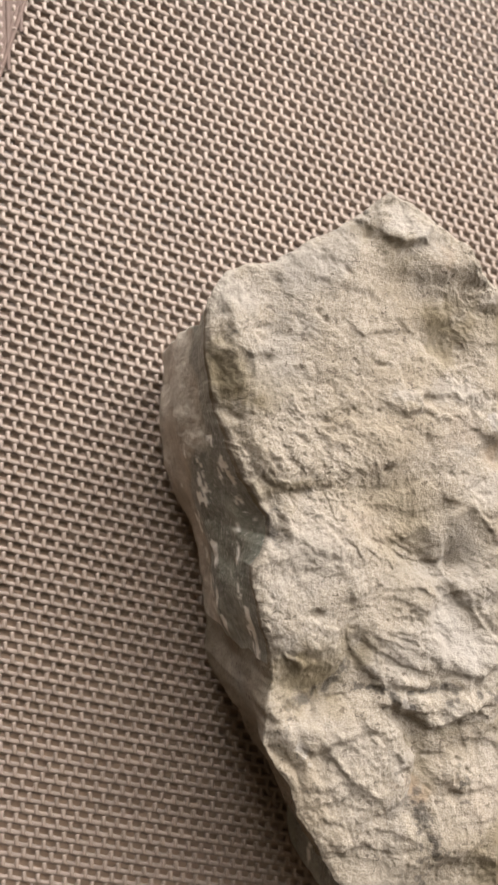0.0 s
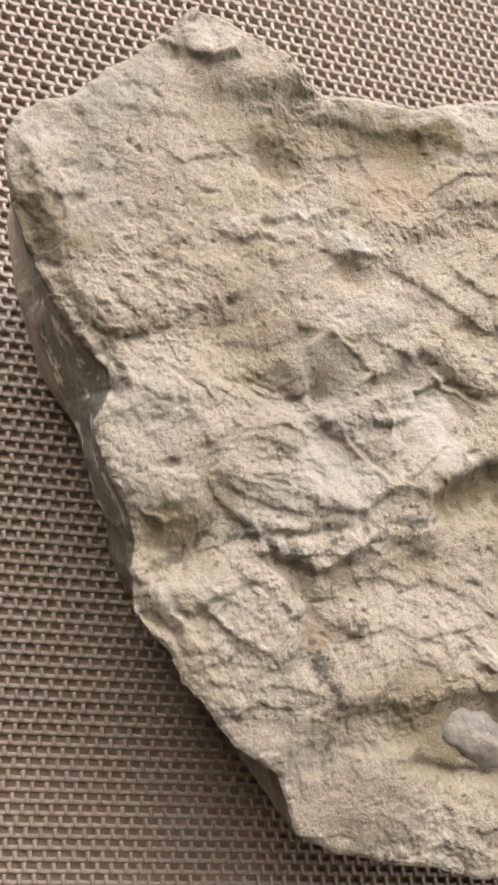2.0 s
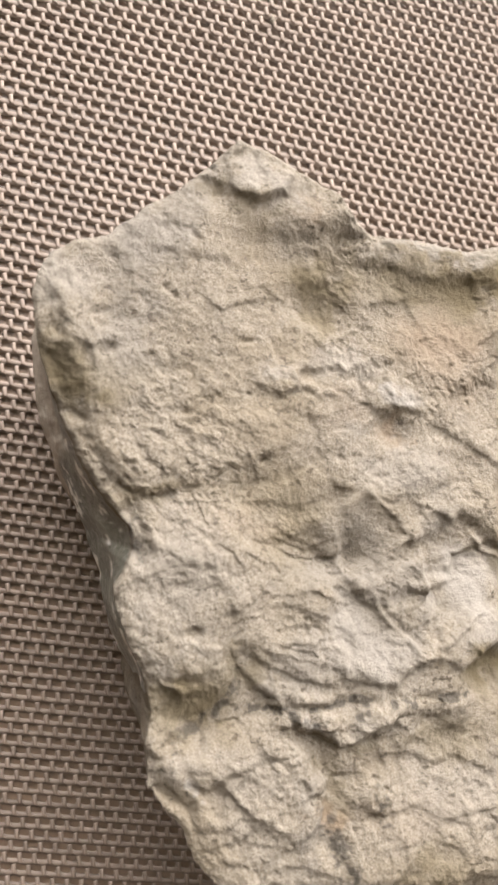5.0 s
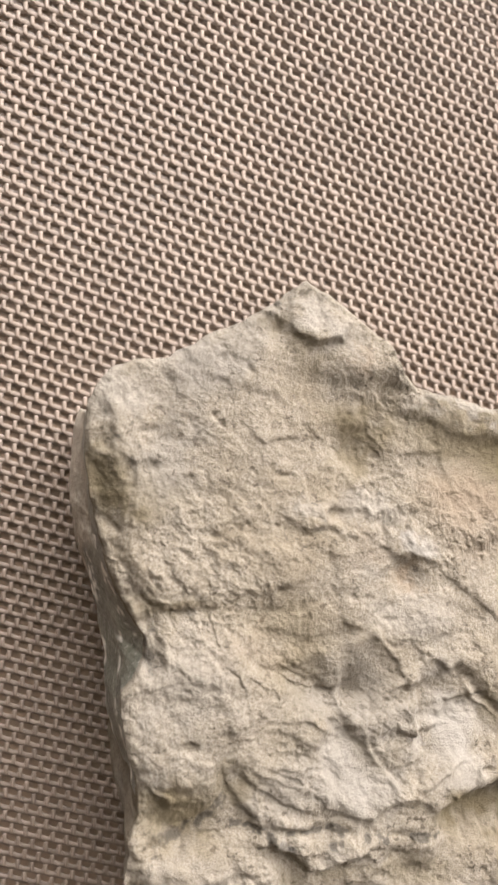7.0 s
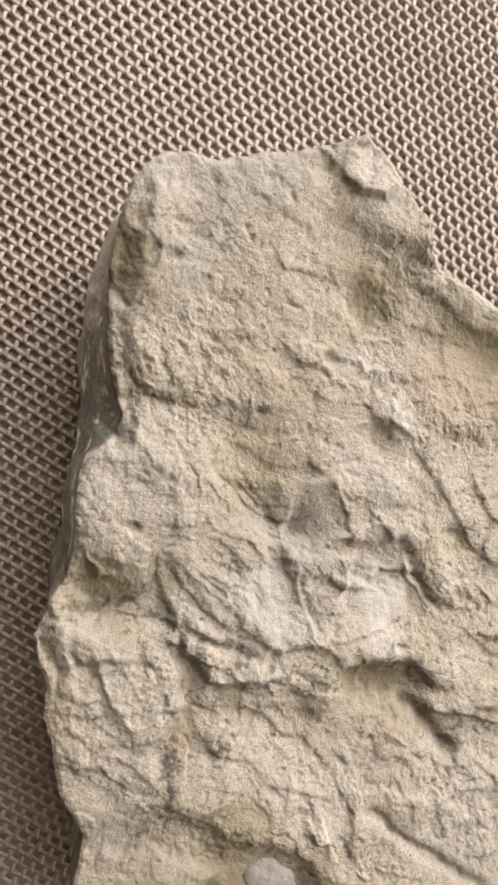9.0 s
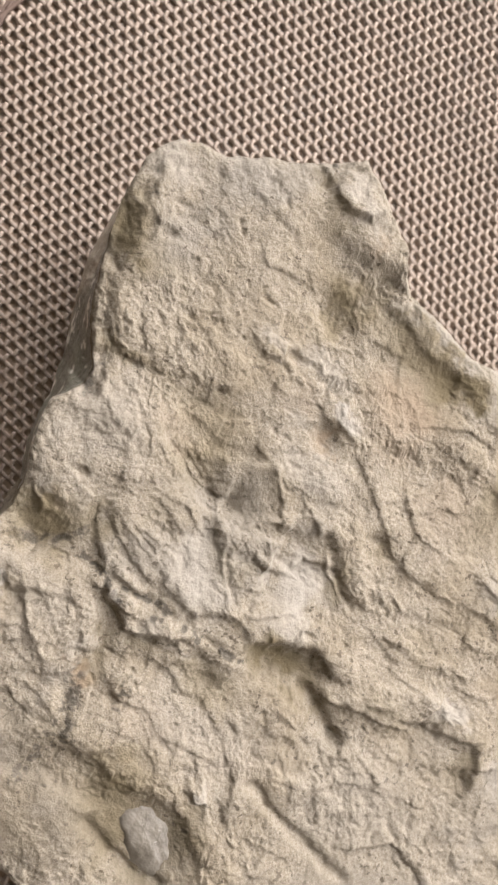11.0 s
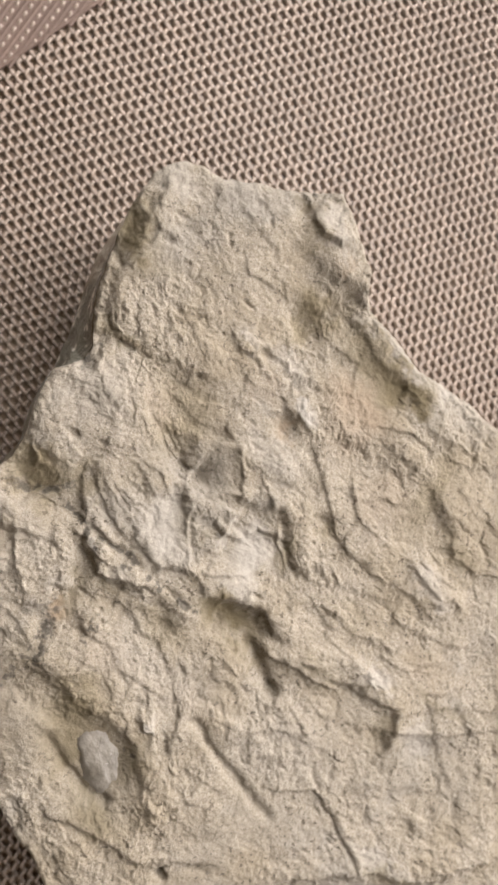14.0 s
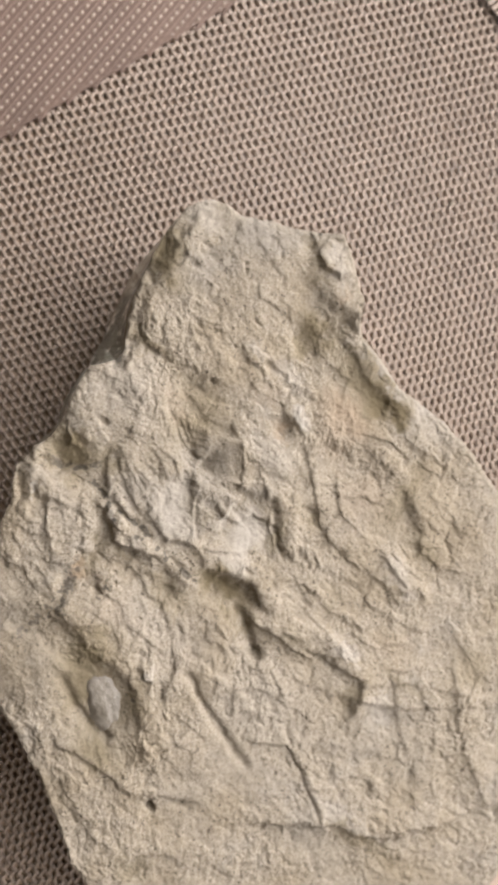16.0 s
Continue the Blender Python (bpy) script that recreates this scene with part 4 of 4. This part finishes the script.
    hump(Z, X, Y, 178.9, -31.2, 4, 6, -22, 0.9, 2)
    ledge(Z, X, Y, [(144.8, -48.0), (149.1, -43.3)], 0.4, 3, 0.5)
    hump(Z, X, Y, 164.7, -54.4, 1.0, 0.8, 0, -0.7, 2)
    ledge(Z, X, Y, [(113.1, -106.6), (116.4, -97.7), (122.5, -94.1)], 0.6, 3, 0.4)
    ledge(Z, X, Y, [(95.7, -98.6), (100.8, -100.5), (106.1, -100.4)], 0.5, 2.5, 0.4)
    hump(Z, X, Y, 117.3, -102.9, 4, 3, 0, -0.7, 2)
    # pit and small ridges of the smooth foot
    hump(Z, X, Y, 110.5, -87.4, 1.2, 1.0, 0, -1.6, 3)
    ledge(Z, X, Y, [(107.6, -85.7), (111.4, -82.6), (116.9, -80.6)], 0.8, 2.5, 0.4)
    ledge(Z, X, Y, [(104.1, -68.6), (102.4, -73.2), (100.2, -74.3)], 0.7, 2, 0.35)
    ledge(Z, X, Y, [(85.1, -61.2), (87.5, -63.6), (90.6, -62.1)], 0.5, 1.4, 0.3)
    facet(Z, X, Y, [(85.6, -61.1), (87.4, -59.6), (89.5, -61.9), (87.7, -63.4)], 0.5, 0.000, 0.000, 0.3)


def spots(spot, smear):
    """Stains, sooty streaks and painted shade of the top: place, two radii, strength; or line, width, strength."""
    # olive: dirt, plus painted shade in hollows, the cave and below the slab
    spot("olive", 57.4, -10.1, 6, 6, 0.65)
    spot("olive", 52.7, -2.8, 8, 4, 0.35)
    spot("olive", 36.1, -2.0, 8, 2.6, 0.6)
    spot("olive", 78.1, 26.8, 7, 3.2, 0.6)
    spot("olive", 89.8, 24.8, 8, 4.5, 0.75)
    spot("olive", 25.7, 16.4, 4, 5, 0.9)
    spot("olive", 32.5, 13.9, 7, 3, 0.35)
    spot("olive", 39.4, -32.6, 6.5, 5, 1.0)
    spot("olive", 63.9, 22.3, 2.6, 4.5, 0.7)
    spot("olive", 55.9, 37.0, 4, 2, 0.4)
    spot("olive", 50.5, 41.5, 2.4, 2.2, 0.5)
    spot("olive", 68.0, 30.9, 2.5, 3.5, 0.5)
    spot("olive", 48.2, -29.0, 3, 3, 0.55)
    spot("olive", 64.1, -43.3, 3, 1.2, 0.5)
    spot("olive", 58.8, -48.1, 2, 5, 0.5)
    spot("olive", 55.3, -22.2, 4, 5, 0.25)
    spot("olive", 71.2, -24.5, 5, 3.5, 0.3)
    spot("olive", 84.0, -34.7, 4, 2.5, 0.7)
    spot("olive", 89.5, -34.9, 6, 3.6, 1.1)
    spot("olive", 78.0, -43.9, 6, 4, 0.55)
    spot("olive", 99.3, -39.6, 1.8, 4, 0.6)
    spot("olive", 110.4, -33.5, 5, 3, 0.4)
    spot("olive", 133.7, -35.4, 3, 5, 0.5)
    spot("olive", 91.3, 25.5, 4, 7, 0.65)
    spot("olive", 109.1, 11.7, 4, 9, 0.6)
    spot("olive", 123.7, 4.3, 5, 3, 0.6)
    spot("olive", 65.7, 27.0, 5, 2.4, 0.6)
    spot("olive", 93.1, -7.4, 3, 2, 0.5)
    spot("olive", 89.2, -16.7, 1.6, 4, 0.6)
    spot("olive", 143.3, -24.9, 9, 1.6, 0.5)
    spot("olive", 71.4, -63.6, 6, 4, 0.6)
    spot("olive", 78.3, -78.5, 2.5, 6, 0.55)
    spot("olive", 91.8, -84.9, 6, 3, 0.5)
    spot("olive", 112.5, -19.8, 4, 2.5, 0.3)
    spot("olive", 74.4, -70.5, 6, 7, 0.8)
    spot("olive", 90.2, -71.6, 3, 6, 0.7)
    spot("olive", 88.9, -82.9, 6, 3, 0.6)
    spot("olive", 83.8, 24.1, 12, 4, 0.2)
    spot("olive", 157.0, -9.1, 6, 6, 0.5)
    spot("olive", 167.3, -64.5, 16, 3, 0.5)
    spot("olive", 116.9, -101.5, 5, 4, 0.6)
    spot("grey", 68.3, -11.3, 4.5, 6, 0.9)
    spot("grey", 89.7, -78.3, 6, 7, 0.8)
    spot("grey", 67.1, -78.7, 7, 8, 0.6)
    spot("grey", 142.4, -44.0, 8, 5, 0.6)
    spot("grey", 161.3, -40.6, 8, 9, 0.6)
    spot("grey", 163.1, -72.9, 25, 5, 0.6)
    spot("grey", 120.3, -67.2, 8, 6, 0.45)
    spot("grey", 62.0, 32.0, 5, 2.5, 0.5)
    spot("grey", 54.2, -66.0, 9, 5, 0.7)
    spot("chalk", 56.5, 42.1, 4.5, 3, 0.7)
    spot("chalk", 26.9, 29.4, 6, 3.5, 0.7)
    spot("chalk", 38.3, 34.7, 8, 3, 0.45)
    spot("chalk", 39.0, -12.9, 9, 8, 0.45)
    spot("chalk", 65.4, -25.5, 5, 6, 0.9)
    spot("chalk", 69.7, -31.7, 5, 4, 0.6)
    spot("chalk", 84.9, -21.8, 4.5, 6, 1.1)
    spot("chalk", 76.9, -20.4, 1, 4, 1.0)
    spot("chalk", 74.1, 9.6, 2.6, 1.8, 1.4)
    spot("chalk", 74.7, -2.5, 7, 4, 0.6)
    spot("chalk", 66.6, 14.0, 6, 2.5, 0.6)
    spot("chalk", 57.0, 12.8, 2.6, 1.8, 0.6)
    spot("chalk", 88.5, 31.1, 12, 1.5, 0.9)
    spot("chalk", 46.0, -46.5, 7, 6, 0.35)
    spot("chalk", 85.3, -28.7, 7, 2, 0.6)
    spot("chalk", 123.9, -27.5, 5, 2.5, 1.0)
    spot("chalk", 87.1, -61.5, 1.4, 2, 1.2)
    spot("chalk", 84.2, -52.0, 14, 6, 0.4)
    spot("chalk", 117.8, -50.5, 16, 12, 0.35)
    spot("chalk", 120.2, -3.8, 4, 3, 0.7)
    spot("chalk", 126.5, -6.3, 4, 2, 0.6)
    spot("chalk", 96.7, 25.8, 2, 5, 0.9)
    spot("chalk", 143.2, -33.6, 6, 2.5, 0.7)
    spot("chalk", 157.8, -62.0, 14, 2, 0.8)
    spot("chalk", 106.5, 30.3, 8, 5, 0.45)
    spot("chalk", 36.1, -41.4, 5, 2, 0.4)
    spot("chalk", 64.4, -40.2, 5, 2, 0.4)
    spot("chalk", 37.7, -44.2, 1, 1, 1.2)
    spot("chalk", 54.9, -36.9, 0.8, 0.8, 1.3)
    spot("rust", 74.2, 3.6, 2.4, 2.4, 1.5)
    spot("rust", 63.2, 37.8, 2.6, 1.5, 0.9)
    spot("rust", 83.8, 16.1, 8, 5, 0.8)
    spot("rust", 57.5, -51.9, 1.6, 2.4, 1.4)
    spot("rust", 39.2, -30.5, 2.2, 2.6, 1.1)
    spot("rust", 51.3, -8.5, 7, 3, 0.5)
    spot("rust", 40.2, -1.6, 5, 2, 0.4)
    spot("rust", 66.0, 7.8, 5, 2.4, 0.5)
    spot("rust", 86.2, 14.6, 7, 9, 0.7)
    spot("rust", 101.3, 4.5, 6, 8, 0.55)
    spot("rust", 58.6, -52.2, 2.5, 2.5, 0.6)
    spot("rust", 134.3, -19.9, 9, 4, 0.3)
    spot("rust", 90.1, -53.8, 8, 4, 0.25)
    spot("rust", 71.1, -53.8, 9, 3, 0.4)
    spot("bare", 54, -72, 4, 4, 0.5)
    spot("bare", 76.5, 30.5, 5, 1.2, 0.5)
    spot("bare", 61.7, -73, 5, 3, 0.4)
    spot("bare", 124, -34.7, 4, 4, 0.3)
    spot("bare", 115.4, -79.5, 9, 7, 0.3)
    # sooty speckled streaks; those along clefts also paint in their shade
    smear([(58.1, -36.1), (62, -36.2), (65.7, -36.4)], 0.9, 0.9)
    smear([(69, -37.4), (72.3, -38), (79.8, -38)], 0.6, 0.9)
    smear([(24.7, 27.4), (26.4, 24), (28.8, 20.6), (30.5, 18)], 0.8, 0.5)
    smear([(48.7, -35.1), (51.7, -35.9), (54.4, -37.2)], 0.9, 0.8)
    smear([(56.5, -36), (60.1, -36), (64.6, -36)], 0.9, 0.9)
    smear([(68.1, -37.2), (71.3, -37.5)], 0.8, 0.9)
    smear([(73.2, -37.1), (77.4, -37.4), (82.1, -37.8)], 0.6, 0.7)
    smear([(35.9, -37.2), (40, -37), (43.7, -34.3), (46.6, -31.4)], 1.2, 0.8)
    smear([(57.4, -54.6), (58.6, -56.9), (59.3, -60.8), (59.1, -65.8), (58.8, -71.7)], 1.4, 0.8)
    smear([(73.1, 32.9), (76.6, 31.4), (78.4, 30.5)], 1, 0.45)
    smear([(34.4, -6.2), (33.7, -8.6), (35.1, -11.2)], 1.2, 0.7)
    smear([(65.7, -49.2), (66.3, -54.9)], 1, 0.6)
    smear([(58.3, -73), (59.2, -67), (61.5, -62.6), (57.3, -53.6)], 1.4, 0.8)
    # darkens the deep slot: its shadow put into the colour
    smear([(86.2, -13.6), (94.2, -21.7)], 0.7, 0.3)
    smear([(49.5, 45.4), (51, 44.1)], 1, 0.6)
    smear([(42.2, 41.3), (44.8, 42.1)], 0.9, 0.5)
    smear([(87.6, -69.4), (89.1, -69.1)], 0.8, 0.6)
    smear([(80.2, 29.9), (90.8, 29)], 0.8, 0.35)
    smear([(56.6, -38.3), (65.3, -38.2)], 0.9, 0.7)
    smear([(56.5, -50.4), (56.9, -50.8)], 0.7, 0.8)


# smoother places: middle, two radii, share
CALM = [(75.4, 21.2, 12, 8, 0.5), (62.4, 36, 8, 7, 0.5), (43.1, 27.3, 17, 13, 0.6), (83.7, -23, 7, 3, 0.8), (125.1, -66.8, 10, 7, 0.75), (66.8, -28.8, 3, 7, 0.6), (68.3, -11, 5, 5, 0.5), (82.7, -72.2, 9, 9, 0.85), (68.9, -79.5, 8, 7, 0.5), (65.3, -74.3, 12, 4, 0.6), (87.7, 20.5, 12, 6, 0.4), (117.3, -81.7, 8, 6, 0.6), (104.4, 41.1, 6, 9, 0.4)]
NODULE_AT = (82.7, -72.2, -2.27)      # middle and turn


def top_height(X, Y):
    """The height of the broken top over the mat."""
    Z = 61.6 - 0.20 * np.logaddexp(0, (X - 105) / 12) * 12
    Z = Z + 0.7 * fractal(X, Y, 0, 22, 2, 0.5, 3)
    sx = X + 0.42 * fractal(X, Y, 0, 3.6, 3, 0.55, 41)
    sy = Y + 0.42 * fractal(X, Y, 0, 3.6, 3, 0.55, 57)
    wx = X + 0.6 * fractal(X, Y, 0, 3.6, 4, 0.68, 41)
    wy = Y + 0.6 * fractal(X, Y, 0, 3.6, 4, 0.68, 57)
    sx = sx + 0.08 * fractal(X, Y, 0, 0.9, 2, 0.6, 43)
    sy = sy + 0.08 * fractal(X, Y, 0, 0.9, 2, 0.6, 59)
    broken = np.zeros_like(Z)
    relief(sx, sy, broken)
    Z = Z + 1.02 * broken
    calm = np.ones_like(X)
    for cx, cy, rx, ry, amount in CALM:
        calm = calm * (1 - amount * np.exp(-((((X - cx) / rx) ** 2 + ((Y - cy) / ry) ** 2) ** 1.5)))
    patch = np.clip(0.55 + 0.9 * fractal(X, Y, 0, 14, 2, 0.5, 71), 0.05, 1)
    crumb = fractal(wx, wy, 0, 1.7, 3, 0.62, 15)
    Z = Z + calm * (0.30 * fractal(wx, wy, 0, 6.0, 2, 0.5, 8) + chips(wx, wy, 13, 0.06, 131, 16) + chips(wx, wy, 5.2, 0.08, 101, 18))
    Z = Z + calm * patch * (chips(wx, wy, 2.4, 0.10, 113, 16) + 0.27 * crumb) + 0.06 * (0.45 + 0.55 * calm) * fractal(X, Y, 0, 1.1, 3, 0.8, 19)
    Z = Z - calm * 0.4 * np.maximum(0, vnoise(X / 1.1, Y / 1.1, 0, 33) - 0.42) - 0.4 * np.maximum(0, vnoise(X / 2.1, Y / 1.9, 0, 35) - 0.55)
    return Z


def stains_and_shade(v):
    """How strongly each stain, painted shade or bare patch shows at each place."""
    wob = 2.2 * fractal(v[:, 0], v[:, 1], v[:, 2], 4, 4, 0.6, 91)
    x, y = v[:, 0] + wob, v[:, 1] - wob
    upper = np.clip((v[:, 2] - 38) / 8, 0, 1)
    out = {kind: np.zeros(len(v)) for kind in ("rust", "chalk", "olive", "grey", "bare", "soot_shade")}

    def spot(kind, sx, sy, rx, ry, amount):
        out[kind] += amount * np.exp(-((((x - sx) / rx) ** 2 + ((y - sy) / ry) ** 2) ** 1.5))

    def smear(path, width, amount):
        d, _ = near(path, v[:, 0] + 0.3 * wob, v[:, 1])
        out["soot_shade"] = np.maximum(out["soot_shade"], amount * np.exp(-((d / width) ** 2)))

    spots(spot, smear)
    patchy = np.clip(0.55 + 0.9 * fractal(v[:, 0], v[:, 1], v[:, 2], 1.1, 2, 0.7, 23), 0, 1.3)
    out["soot_shade"] = np.clip((out["soot_shade"] * patchy - 0.2) * 2.0, 0, 1)
    for kind in out:
        out[kind] = out[kind] * upper
    return out



def build_rock():
    rim, out = rim_line()
    n = AROUND
    # rings of the top, coarser round its middle
    rings = []
    for r in (np.arange(1, RINGS + 1) / RINGS) ** 0.9:
        step = 8 if r < 0.14 else 4 if r < 0.28 else 2 if r < 0.55 else 1
        p = rim[::step]
        rings.append(np.column_stack([MID + r * (p - MID), (1 - r) * np.hypot(*(p - MID).T)]))
    top = np.concatenate(rings)
    X, Y, inset = top.T
    Z = top_height(X, Y) - 0.45 * np.exp(-((inset / 0.5) ** 2))
    # walls
    q = np.linspace(0, 1, ROWS_DOWN + 1)[1:, None]
    rx, ry, rz = rim[:, 0], rim[:, 1], Z[-n:]
    west = np.clip((60 - rx) / 12, 0, 1)
    flare = west * (1.2 + 7.5 * np.exp(-(((ry + 4) / 8.5) ** 2)) + 1.0 * np.exp(-(((ry + 30) / 6) ** 2)) - 3.0 * np.clip((-38 - ry) / 8, 0, 1))
    flare = flare + west * (4.0 * np.exp(-(((ry - 9) / 7) ** 2)) - 8.0 * np.clip((ry - 26.5) / 3, 0, 1))
    crest = west[None, :] * 1.3 * np.exp(-(((q - 0.40) / 0.13) ** 2)) * np.clip((27 - ry) / 4, 0, 1) * np.clip((ry + 34) / 5, 0, 1)
    flare = flare + 2.5 * np.exp(-(((rx - 54) / 6) ** 2 + ((ry + 83) / 6) ** 2))
    prof = np.sin(q * math.pi / 2) ** 0.8
    # the flint below the north-west notch runs on smoothly
    def evened(a, m):
        return np.convolve(np.concatenate([a[-m:], a, a[:m]]), np.ones(2 * m + 1) / (2 * m + 1), "valid")

    below = west * np.clip((q - 0.04) / 0.16, 0, 1)
    notch = np.exp(-(((ry + 11) / 10) ** 4))
    ex, ey = (evened(a, 14) + notch * (evened(a, 35) - evened(a, 14)) for a in (rx, ry))
    wx = rx + (ex - rx) * below + out[:, 0] * (flare * prof + crest)
    wy = ry + (ey - ry) * below + out[:, 1] * (flare * prof + crest)
    wz = rz * (1 - q) + 0 * rx
    tuck = np.clip((q - 0.80) / 0.20, 0, 1) ** 2 * 4.0
    rough = (0.8 * fractal(wx, wy, wz * 0.7, 11, 4, 0.55, 77) - tuck) * np.clip(q * 6, 0, 1)
    wx, wy = wx + out[:, 0] * rough, wy + out[:, 1] * rough
    verts = np.concatenate([
        [[*MID, float(top_height(np.array([MID[0]]), np.array([MID[1]]))[0])]],
        np.column_stack([X, Y, Z]),
        np.stack([wx, wy, wz], 2).reshape(-1, 3),
        [[*MID, 0.0]]]) * MM
    sizes = [len(r) for r in rings] + [n] * ROWS_DOWN
    starts = 1 + np.concatenate([[0], np.cumsum(sizes)])
    quads, tris, row_of = [], [], []
    for i in range(len(sizes) - 1):
        a, b, m = starts[i], starts[i + 1], sizes[i]
        k = np.arange(m)
        nxt = (k + 1) % m
        if sizes[i + 1] == m:
            quads.append(np.stack([a + k, b + k, b + nxt, a + nxt], 1))
        else:
            quads.append(np.stack([a + k, b + 2 * k + 1, b + (2 * k + 2) % (2 * m), a + nxt], 1))
            tris.append(np.stack([a + k, b + 2 * k, b + 2 * k + 1], 1))
        row_of.append(np.full(m, i))
    quads, row_of = np.concatenate(quads), np.concatenate(row_of)
    k = np.arange(sizes[0])
    tris.append(np.stack([np.zeros(len(k), int), 1 + k, 1 + (k + 1) % len(k)], 1))
    k = np.arange(n)
    last = starts[-2]
    tris.append(np.stack([np.full(n, len(verts) - 1), last + (k + 1) % n, last + k], 1))
    caps = np.concatenate(tris)
    # flint shows on the broken west wall and at the south-west foot
    qx, qy, qz = (verts[quads].mean(1) / MM).T
    wall = row_of >= RINGS - 1 + 2
    wob = 2.0 * vnoise(qx / 4, qy / 4, qz / 4, 5)
    is_west = wall & (qx < 45) & (qy < 29.5 + 0.5 * wob) & (qy > -31 + 0.5 * wob)
    is_foot = wall & (qx < 62 + wob) & (qy < -76 + wob) & (qz < 50 + wob)
    flint = is_west | is_foot
    rock = tagged(new("rock"), "broken pale chalky flint nodule lying on the woven mat", "rock")

    def piece(name, faces, material, label, tri=None):
        used = np.unique(faces)
        if tri is not None:
            used = np.unique(np.concatenate([used, np.unique(tri)]))
        index = np.full(len(verts), -1)
        index[used] = np.arange(len(used))
        f = index[faces].tolist() + ([] if tri is None else index[tri].tolist())
        ob = link(name, verts[used].tolist(), f, material, rock, label)
        return ob, verts[used] / MM

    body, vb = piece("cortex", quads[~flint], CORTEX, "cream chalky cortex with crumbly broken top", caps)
    for name, values in stains_and_shade(vb).items():
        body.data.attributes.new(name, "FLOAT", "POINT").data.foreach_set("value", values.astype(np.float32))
    flank, vf = piece("flint_flank", quads[is_west], FLINT, "glossy dark grey flint face with white flecks")
    foot, vt = piece("flint_foot", quads[is_foot & ~is_west], FLINT, "dark flint chip with white patches")
    # a smooth flint nodule bedded in the hollow of the top
    cx, cy, turn = NODULE_AT
    cz = float(top_height(np.array([cx]), np.array([cy]))[0]) - 1.3
    ring, rows = 40, 14
    u = np.linspace(0, 2 * math.pi, ring, endpoint=False)[None, :]
    h = np.linspace(-0.6, 1, rows)[:, None]
    spread = np.sqrt(np.clip(1 - h * h, 0.0004, 1))
    px, py = 4.8 * spread * np.cos(u), 9.9 * spread * np.sin(u)
    wob = 1 + 0.17 * fractal(px + 40, py, h * 2 + 0 * u, 3, 3, 0.6, 88)
    px, py = px * wob, py * wob
    ct, st = math.cos(turn), math.sin(turn)
    pts = np.stack([cx + px * ct - py * st, cy + px * st + py * ct, cz + 2.5 * h * wob], 2).reshape(-1, 3) * MM
    skin = [(r * ring + k, r * ring + (k + 1) % ring, (r + 1) * ring + (k + 1) % ring, (r + 1) * ring + k) for r in range(rows - 1) for k in range(ring)]
    skin += [tuple((rows - 1) * ring + k for k in range(ring)), tuple(reversed(range(ring)))]
    link("flint_nodule", pts.tolist(), skin, NODULE, rock, "smooth grey flint nodule bedded in the chalk")
    for ob, v in ((flank, vf), (foot, vt)):
        wobble = fractal(v[:, 0], v[:, 1], v[:, 2], 7, 3, 0.5, 9)
        crest = 30 + 3.5 * wobble + 21 * np.clip((v[:, 1] + 3) / 9, 0, 1)
        skin = 0.9 * np.clip((crest - v[:, 2]) / 5, 0, 1) * np.where(v[:, 1] > -40, 1, 0)
        ridge = 38 + 4 * vnoise(v[:, 1] / 7, 0, 0, 14)
        band = np.exp(-(((v[:, 2] - ridge) / 4.5) ** 2)) + 0.75 * np.exp(-(((v[:, 2] - 53) / 4) ** 2)) + 0.45 * np.exp(-(((v[:, 2] - 24) / 7) ** 2))
        streak = fractal(v[:, 0], v[:, 1] * 0.4, v[:, 2] * 0.8, 1.9, 3, 0.6, 27)
        chip = np.clip((streak * band - 0.24) * 9, 0, 1) * np.where(v[:, 1] < 7, 1, 0)
        ob.data.attributes.new("chip", "FLOAT", "POINT").data.foreach_set("value", chip.astype(np.float32))
        ob.data.attributes.new("skin", "FLOAT", "POINT").data.foreach_set("value", skin.astype(np.float32))


def lint_fleck():
    """A crumpled scrap of pale lint lying on the mesh."""
    rnd = random.Random(8)
    verts, faces = [], []
    for i in range(7):
        for k, (dx, dz) in enumerate(((-1, 0), (0, 1), (1, 0), (0, -0.6))):
            w = 0.00022 + 0.00028 * math.sin(math.pi * (i + 0.4) / 6.8)
            verts.append((0.0790 + dx * w + 0.00012 * rnd.uniform(-1, 1), 0.0990 + 0.00033 * i, 0.00035 + dz * w * 0.7 + 0.0001 * rnd.uniform(-1, 1)))
        if i:
            faces += [(4 * i - 4 + k, 4 * i - 4 + (k + 1) % 4, 4 * i + (k + 1) % 4, 4 * i + k) for k in range(4)]
    faces += [(3, 2, 1, 0), (24, 25, 26, 27)]
    tagged(link("lint_fleck", verts, faces, CORTEX), "tiny pale crumb of chalk lying on the mesh", "crumb")


build_rock()
lay_mat()
lay_hem()
lint_fleck()
